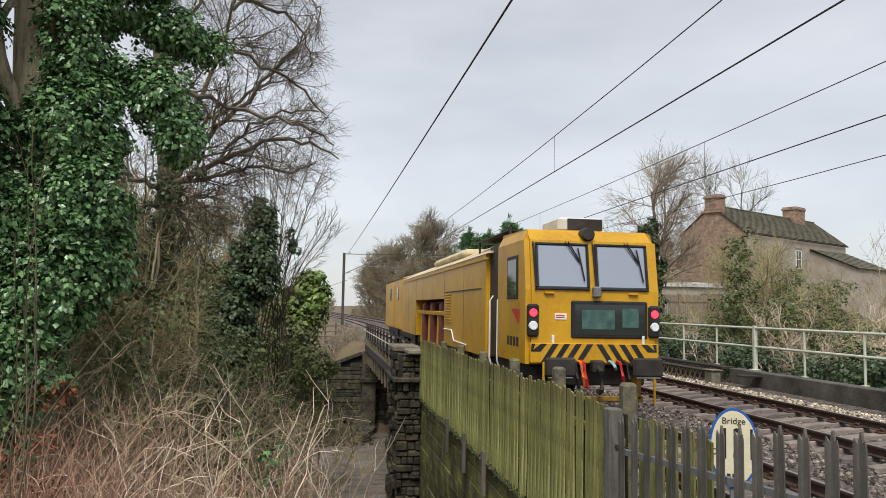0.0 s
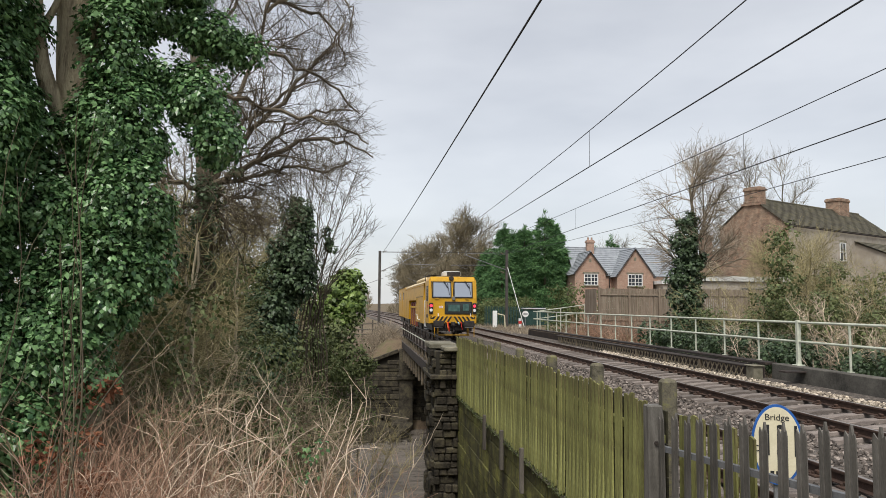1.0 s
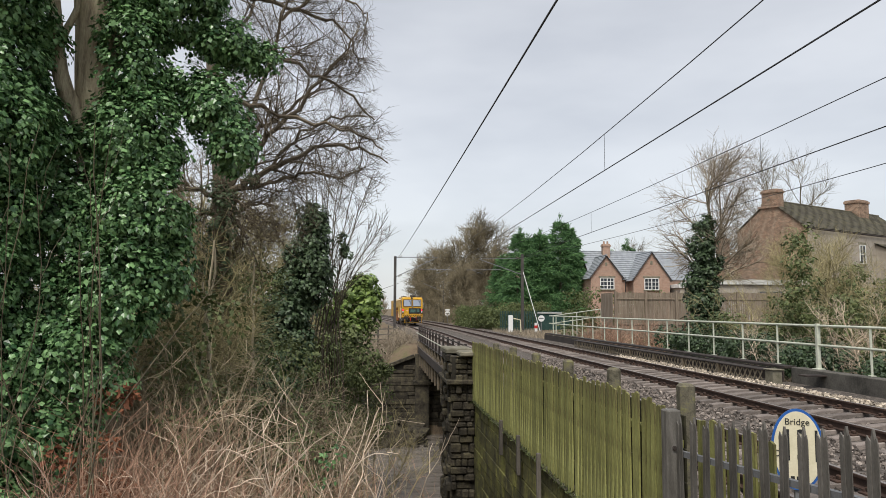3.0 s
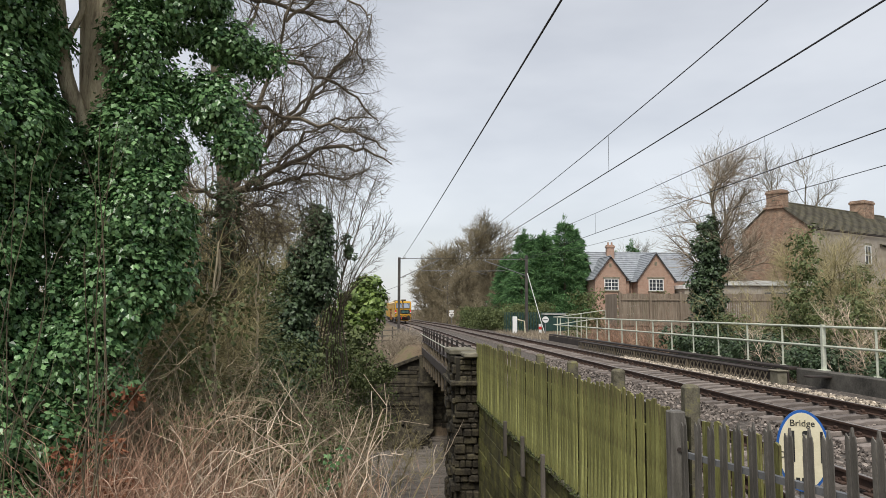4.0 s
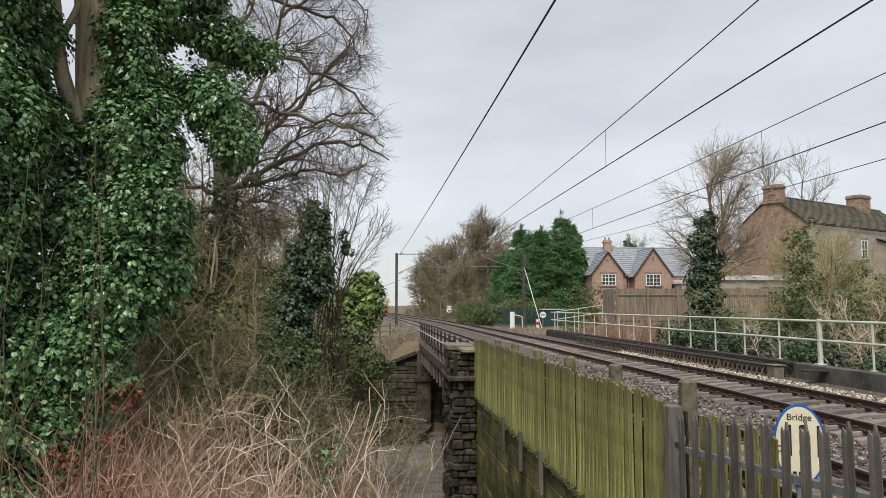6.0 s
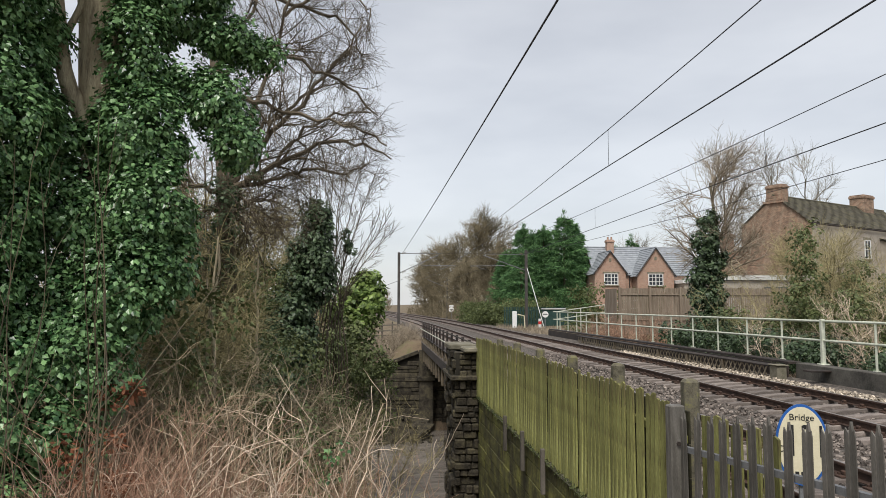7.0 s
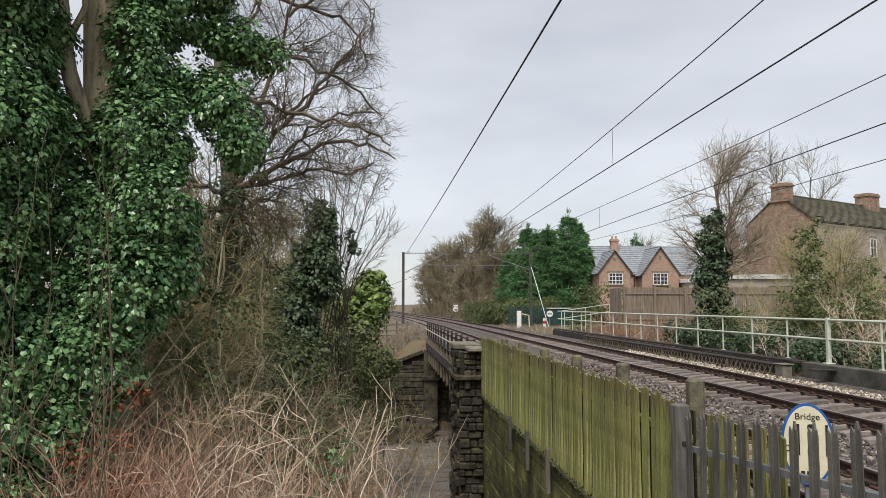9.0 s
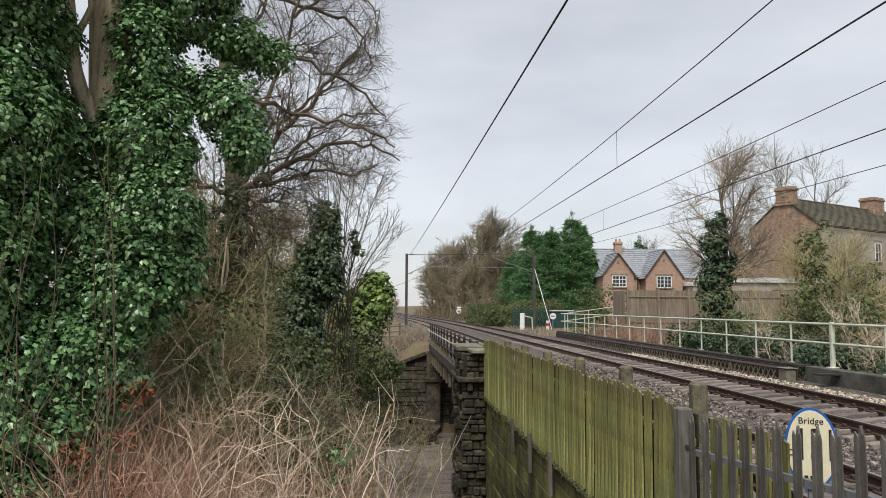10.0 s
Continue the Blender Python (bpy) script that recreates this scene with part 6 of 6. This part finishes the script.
BLACK = surface("black_rubber", [(0.012, 0.012, 0.013), (0.03, 0.03, 0.032)], 4, 0.5, 0.1)
OILY = surface("oily_black_steel", [(0.015, 0.014, 0.013), (0.05, 0.042, 0.036)], 3, 0.55, 0.3)
MAROON = surface("maroon_machinery", [(0.10, 0.025, 0.02), (0.20, 0.055, 0.04)], 2, 0.6, 0.2)
# Pale blue-grey base colour puts the sky reflection into the windscreens.
SCREEN = glass("windscreen_sky_tint", (0.30, 0.34, 0.41), 0.06)
DARKPANE = glass("dark_cab_glass", (0.012, 0.02, 0.02), 0.05)
# Colour of the painted reflections on the lower cab window.
TEAL = surface("glass_reflection_green", [(0.025, 0.06, 0.055), (0.09, 0.17, 0.15)], 5, 0.6, 0.05)
LAMPWHITE = surface("white_lamp_lens", [(0.72, 0.73, 0.75), (0.85, 0.86, 0.88)], 9, 0.2, 0.05)
TAILRED = glow("red_tail_lamp", (1.0, 0.03, 0.06), 2.2)
ORANGE = surface("orange_hose", [(0.65, 0.12, 0.02), (0.75, 0.2, 0.03)], 5, 0.5, 0)
REDHOSE = surface("red_hose", [(0.45, 0.02, 0.02), (0.6, 0.04, 0.03)], 5, 0.5, 0)
BLUEHOSE = surface("pale_blue_coupling", [(0.20, 0.35, 0.45), (0.35, 0.5, 0.58)], 5, 0.5, 0)

train = thing("track_machine", "yellow rail maintenance machine with hazard stripes on the near track", "train")


def build_train():
    T = train
    # rear cab: a shell with sloping upper face and chamfered roof
    prof = [(0.0, 1.05), (0.0, 2.5), (0.16, 3.50), (0.42, 3.73), (2.4, 3.77), (2.4, 1.05)]
    cab = part("cab", Geo().prism(prof, -1.27, 1.27, "x"), YELLOW, T)
    for s in (-1, 1):
        sp = [(0.06, 1.05), (0.05, 2.5), (0.21, 3.5), (2.4, 3.5), (2.4, 1.05)]
        part("side_panel", Geo().prism(sp, s * 1.272, s * 1.38, "x"), YELLOW, cab)
        part("roof_edge", Geo().prism([(s * 1.272, 3.5), (s * 1.38, 3.5), (s * 1.272, 3.71)], 0.3, 2.4, "y"), YELLOW, cab)
    tilt = -math.degrees(math.atan2(0.16, 1.05))
    face = Matrix.Translation((0, 0, 2.5)) @ pose(0, 0, 0, tilt, 0, 0)
    for x0, x1 in ((-1.13, -0.13), (0.10, 1.10)):
        sc = part("windscreen", Geo().cbox(x0, x1, -0.03, 0.02, 0.05, 0.90, 0.02, face), SCREEN, cab, "large flat windscreen with the sky reflection put into its tint")
        fr = Geo()
        for a, b, c, d in ((x0 - 0.05, x1 + 0.05, 0.0, 0.05), (x0 - 0.05, x1 + 0.05, 0.90, 0.95), (x0 - 0.05, x0, 0.05, 0.90), (x1, x1 + 0.05, 0.05, 0.90)):
            fr.cbox(a, b, -0.045, 0.02, c, d, 0.012, face)
        part("gasket", fr, BLACK, sc, "black rubber window seal")
        w = Geo()
        w.rod(face @ Vector((x0 + 0.62, -0.07, 0.97)), face @ Vector((x0 + 0.86, -0.07, 0.56)), 0.014, 5)
        w.rod(face @ Vector((x0 + 0.56, -0.07, 0.97)), face @ Vector((x0 + 0.84, -0.07, 0.56)), 0.010, 5)
        w.rod(face @ Vector((x0 + 0.82, -0.065, 0.84)), face @ Vector((x0 + 0.93, -0.065, 0.18)), 0.016, 5)
        part("wiper", w, BLACK, sc)
        part("grab_rail", Geo().tube([face @ Vector((x0 - 0.09, -0.02, 0.95)), face @ Vector((x0 - 0.10, -0.07, 0.9)), face @ Vector((x0 - 0.07, -0.07, 0.05)), face @ Vector((x0 - 0.06, -0.02, 0.0))], 0.02, 6), BLACK, cab)
    # lower dark window
    lw = part("lower_window", Geo().cbox(-0.47, 1.12, -0.035, 0.03, 1.56, 2.30, 0.09), BLACK, cab, "wide black-framed lower window")
    part("pane", Geo().cbox(-0.40, 1.05, -0.043, -0.034, 1.63, 2.23, 0.003), DARKPANE, lw)
    # Thin green slabs in front of the pane paint its reflections.
    part("reflection_panel", Geo().cbox(-0.26, 0.42, -0.049, -0.044, 1.74, 2.12, 0.002), TEAL, lw, "green reflection painted on the glass")
    part("reflection_panel", Geo().cbox(0.58, 0.92, -0.049, -0.044, 1.78, 2.16, 0.002), TEAL, lw, "green reflection painted on the glass")
    # lamp clusters
    for x, w in ((-1.25, 0.12), (1.25, 0.12)):
        lc = part("lamp_cluster", Geo().cbox(x - w, x + w, -0.07, 0.02, 1.58, 2.22, 0.04), BLACK, cab)
        part("tail_lamp", Geo().tube([(x, -0.06, 2.05), (x, -0.092, 2.05)], [0.085, 0.07], 14), TAILRED, lc, "glowing red tail lamp")
        part("headlamp", Geo().tube([(x, -0.06, 1.80), (x, -0.095, 1.80)], [0.095, 0.08], 14), LAMPWHITE, lc, "round white headlamp")
    part("marker_lamp", Geo().tube([(-0.08, 0.34, 3.65), (-0.08, 0.10, 3.63), (-0.08, 0.085, 3.63)], [0.13, 0.14, 0.11], 14), OILY, cab, "round top headlamp")
    part("plate", Geo().cbox(-0.80, -0.56, -0.012, 0.004, 1.92, 2.04, 0.004), WHITE, cab, "small white notice with red bars")
    for z in (2.0, 1.965):
        part("notice_bar", Geo().cbox(-0.78, -0.60, -0.016, -0.011, z - 0.01, z + 0.01, 0.002), REDHOSE, cab)
    part("camera_box", Geo().cbox(-0.04, 0.12, -0.14, 0.02, 2.36, 2.58, 0.03), STEEL, cab)
    for x in (-0.92, 0.82):
        part("step_bracket", Geo().cbox(x - 0.1, x + 0.1, -0.06, 0.02, 2.42, 2.46, 0.01), GRUBBY, cab)
    for x in (-0.84, 1.02):
        part("white_stub", Geo().cbox(x - 0.025, x + 0.025, -0.05, 0.0, 1.44, 1.62, 0.008), WHITE, cab)
    # hazard-striped buffer beam
    bb = part("buffer_beam", Geo().cbox(-1.30, 1.33, -0.06, 0.2, 1.08, 1.46, 0.01), YELLOW, T)
    for k in range(6):
        for s in (-1, 1):
            x = 0.03 + k * 0.235
            if x < 0.94:
                poly = [(x, 1.45), (x + 0.12, 1.45), (x + 0.36, 1.09), (x + 0.24, 1.09)]
            else:
                poly = [(x, 1.45), (min(x + 0.12, 1.28), 1.45), (1.29, 1.30), (min(x + 0.13, 1.26), 1.30)]
            part("hazard_stripe", Geo().prism([(s * u, w) for u, w in poly], -0.066, -0.061, "y"), BLACK, bb)
    # buffers
    for x in (-0.87, 0.87):
        bu = part("buffer", Geo().cbox(x - 0.30, x + 0.30, -0.62, -0.54, 0.86, 1.22, 0.05).tube([(x, -0.55, 1.04), (x, -0.07, 1.04)], [0.11, 0.15], 10), OILY, T, "wide black rectangular buffer")
        part("edge", Geo().cbox(x - 0.24, x + 0.24, -0.625, -0.56, 0.835, 0.855, 0.005), STEEL, bu)
    dr = Geo().cbox(-0.12, 0.12, -0.3, -0.07, 0.9, 1.15, 0.03)
    dr.tube([(0, -0.25, 1.02), (0.0, -0.42, 0.95), (0.02, -0.40, 0.62), (0, -0.30, 0.55)], [0.06, 0.05, 0.05, 0.07], 8)
    part("coupling", dr, OILY, T, "black screw coupling")
    for x, m, sag in ((-0.34, ORANGE, 0.45), (-0.28, REDHOSE, 0.5), (0.46, REDHOSE, 0.4), (0.60, BLACK, 0.5), (-0.45, BLACK, 0.5), (0.3, BLUEHOSE, 0.12)):
        part("hose", Geo().tube([(x, -0.07, 1.12), (x, -0.22, 1.10), (x + 0.03, -0.28, 1.1 - sag * 0.6), (x + 0.08, -0.2, 1.1 - sag)], 0.032, 6), m, T)
    # snow guard
    part("rail_guard", Geo().cbox(-0.95, 0.95, -0.2, -0.12, 0.35, 0.46, 0.02).cbox(-0.9, -0.82, -0.2, 0.1, 0.4, 1.1, 0.01).cbox(0.82, 0.9, -0.2, 0.1, 0.4, 1.1, 0.01), OLDYELLOW, T, "dirty yellow rail guard")
    for x in (-1.05, 1.22):
        part("lifting_bar", Geo().rod((x, -0.1, 0.3), (x, -0.1, 1.1), 0.025, 6), YELLOW, T)
    # roof gear on the cab
    ac = part("air_conditioner", Geo().cbox(-0.45, 0.55, 0.9, 2.1, 3.765, 4.07, 0.05), surface("grey_white_casing", [(0.5, 0.5, 0.47), (0.68, 0.68, 0.64)], 2, 0.6, 0.1), T, "pale roof air conditioner with a dark grille")
    part("grille", Geo().cbox(-0.25, 0.52, 0.885, 0.91, 3.80, 4.04, 0.01), OILY, ac)
    part("roof_rack", Geo().cbox(-1.15, -0.6, 2.4, 6.2, 3.90, 3.925, 0.005).rod((-1.1, 2.4, 3.8), (-1.1, 2.4, 4.0), 0.03).rod((-1.1, 5.8, 3.6), (-1.1, 5.8, 4.0), 0.03), OILY, T)
    # cab side window, emblem, door recess
    for s in (-1, 1):
        f = part("side_window", Geo().cbox(*sorted((s * 1.37, s * 1.40)), 0.62, 1.5, 2.32, 3.22, 0.02), BLACK, cab)
        part("pane", Geo().cbox(*sorted((s * 1.395, s * 1.405)), 0.70, 1.42, 2.40, 3.14, 0.004), DARKPANE, f)
    e = part("emblem", Geo().prism([(0.45, 2.12), (1.15, 2.12), (0.5, 1.80)], -1.386, -1.381, "x"), REDHOSE, cab, "small red triangular emblem")
    part("emblem_bar", Geo().prism([(0.45, 2.26), (1.2, 2.26), (1.2, 2.16), (0.45, 2.16)], -1.386, -1.381, "x"), GRUBBY, cab)
    for k in range(4):
        part("number_bar", Geo().cbox(-1.387, -1.380, 0.55 + k * 0.25, 0.72 + k * 0.25, 1.36, 1.55, 0.002), OILY, cab)
    # Dark block fills the doorway and paints the shade within.
    part("vestibule", Geo().box(-1.27, 1.25, 2.41, 3.69, 1.0, 3.6), OILY, T, "shallow doorway coloured dark for the shade inside")
    for y in (2.5, 3.3):
        part("handrail", Geo().tube([(-1.30, y, 0.75), (-1.36, y, 0.95), (-1.36, y, 2.3), (-1.28, y, 2.42)], 0.022, 6), WHITE, T, "white grab rail")
    part("door_step", Geo().cbox(-1.36, -1.0, 2.5, 3.3, 0.62, 0.68, 0.01), STEEL, T)
    # main body with the big working opening
    bd = part("body", Geo().prism([(3.7, 0.95), (10.0, 0.95), (10.0, 2.42), (17.6, 2.42), (17.6, 0.95), (23.2, 0.95), (23.2, 3.45), (3.7, 3.45)], -1.38, 1.38, "x"), YELLOW, T)
    part("roof", Geo().prism([(-1.40, 3.45), (-1.0, 3.66), (-0.6, 3.86), (0.6, 3.86), (1.0, 3.66), (1.40, 3.45)], 3.4, 23.2, "y"), CREAM, T, "dusty cream sloping roof")
    part("roof_hump", Geo().cbox(-0.95, 0.95, 9.0, 15.5, 3.7, 4.0, 0.12), CREAM, T)
    part("eaves_strip", Geo().cbox(-1.405, -1.385, 3.4, 23.2, 3.30, 3.34, 0.004), GRUBBY, bd)
    for y in (6.6, 10.02, 17.58, 20.4):
        part("panel_joint", Geo().box(-1.384, -1.381, y - 0.012, y + 0.012, 1.0, 3.28), OILY, bd)
    for k in range(11):
        z = 1.66 + k * 0.085
        part("louvre", Geo().cbox(-1.42, -1.375, 8.7, 9.7, z, z + 0.045, 0.01), GRUBBY, bd)
    part("hinge_strip", Geo().cbox(-1.40, -1.382, 4.2, 9.8, 2.60, 2.63, 0.004), OILY, bd)
    part("step_rail", Geo().tube([(-1.42, 9.8, 1.45), (-1.42, 8.3, 1.45), (-1.42, 7.9, 1.15), (-1.42, 6.0, 1.12)], 0.02, 6), WHITE, T)
    wk = part("working_unit", Geo().cbox(-0.9, 0.9, 10.2, 17.4, 1.0, 2.4, 0.05), MAROON, T, "maroon tamping machinery inside the opening")
    for y in (11.4, 13.6, 15.8):
        part("frame_leg", Geo().cbox(-1.30, -1.0, y - 0.35, y + 0.35, 0.5, 2.3, 0.08), MAROON, wk)
        part("cylinder", Geo().rod((-1.2, y + 0.8, 0.5), (-1.2, y + 0.6, 2.0), 0.1, 10), YELLOW, wk)
    part("cross_bar", Geo().cbox(-1.32, -1.15, 10.3, 17.3, 1.85, 2.0, 0.02), GRUBBY, wk)
    # leading unit
    part("leading_unit", Geo().cbox(-1.36, 1.36, 23.6, 33.5, 0.95, 3.6, 0.06), YELLOW, T, "far yellow vehicle of the machine")
    part("leading_roof", Geo().prism([(-1.38, 3.6), (-0.6, 3.86), (0.6, 3.86), (1.38, 3.6)], 23.6, 33.5, "y"), CREAM, T)
    part("gangway", Geo().box(-1.0, 1.0, 23.2, 23.6, 1.0, 3.4), OILY, T)
    for y in (25.4, 29.6):
        part("side_window", Geo().cbox(-1.385, -1.355, y, y + 0.7, 2.5, 3.2, 0.01), DARKPANE, T)
    part("door", Geo().cbox(-1.378, -1.355, 27.0, 27.9, 1.0, 3.3, 0.005), GRUBBY, T)
    part("beacon", Geo().tube([(0, 26, 3.85), (0, 26, 4.05)], [0.12, 0.08], 10), ORANGE, T)
    # underframe and wheels
    part("underframe", Geo().cbox(-1.15, 1.15, 0.2, 33.3, 0.62, 1.0, 0.03), OILY, T)
    for y in (7.4, 19.6, 27.5):
        part("fuel_tank", Geo().cbox(-1.25, 1.25, y - 0.9, y + 0.9, 0.42, 0.95, 0.05), OILY, T)
    wheel = Geo().tube([(-0.07, 0, 0), (0.0, 0, 0), (0.0, 0, 0), (0.07, 0, 0)], [0.46, 0.46, 0.49, 0.49], 20).mesh("wheel")
    for y in (3.9, 5.7, 18.8, 20.6, 25.4, 31.6):
        for s in (-1, 1):
            w = part("wheel", wheel, OILY, T)
            w.matrix_basis = pose(s * 0.75, y, 0.47, 0, 0, 180 if s < 0 else 0)
            part("axle_box", Geo().cbox(s * 0.98 - 0.1, s * 0.98 + 0.1, y - 0.16, y + 0.16, 0.35, 0.68, 0.03), OILY, T)
    for y in (4.8, 19.7, 25.4, 31.6):
        for x in (-1.15, 1.0):
            part("bogie_frame", Geo().cbox(x, x + 0.15, y - 1.4, y + 1.4, 0.45, 0.72, 0.03), OILY, T)


build_train()


def motions():
    """The yellow machine runs away along the near track."""
    rows = []
    for k in range(21):
        t = k * 0.5
        y = 14.15 + 28.4 * t
        s = (bend(y + 6) - bend(y - 6)) / 12
        rows.append((t, pose(NEAR - 0.22 + bend(y), y, 0, 0, 0, -math.degrees(math.atan(s)))))
    walk(train, rows)


motions()
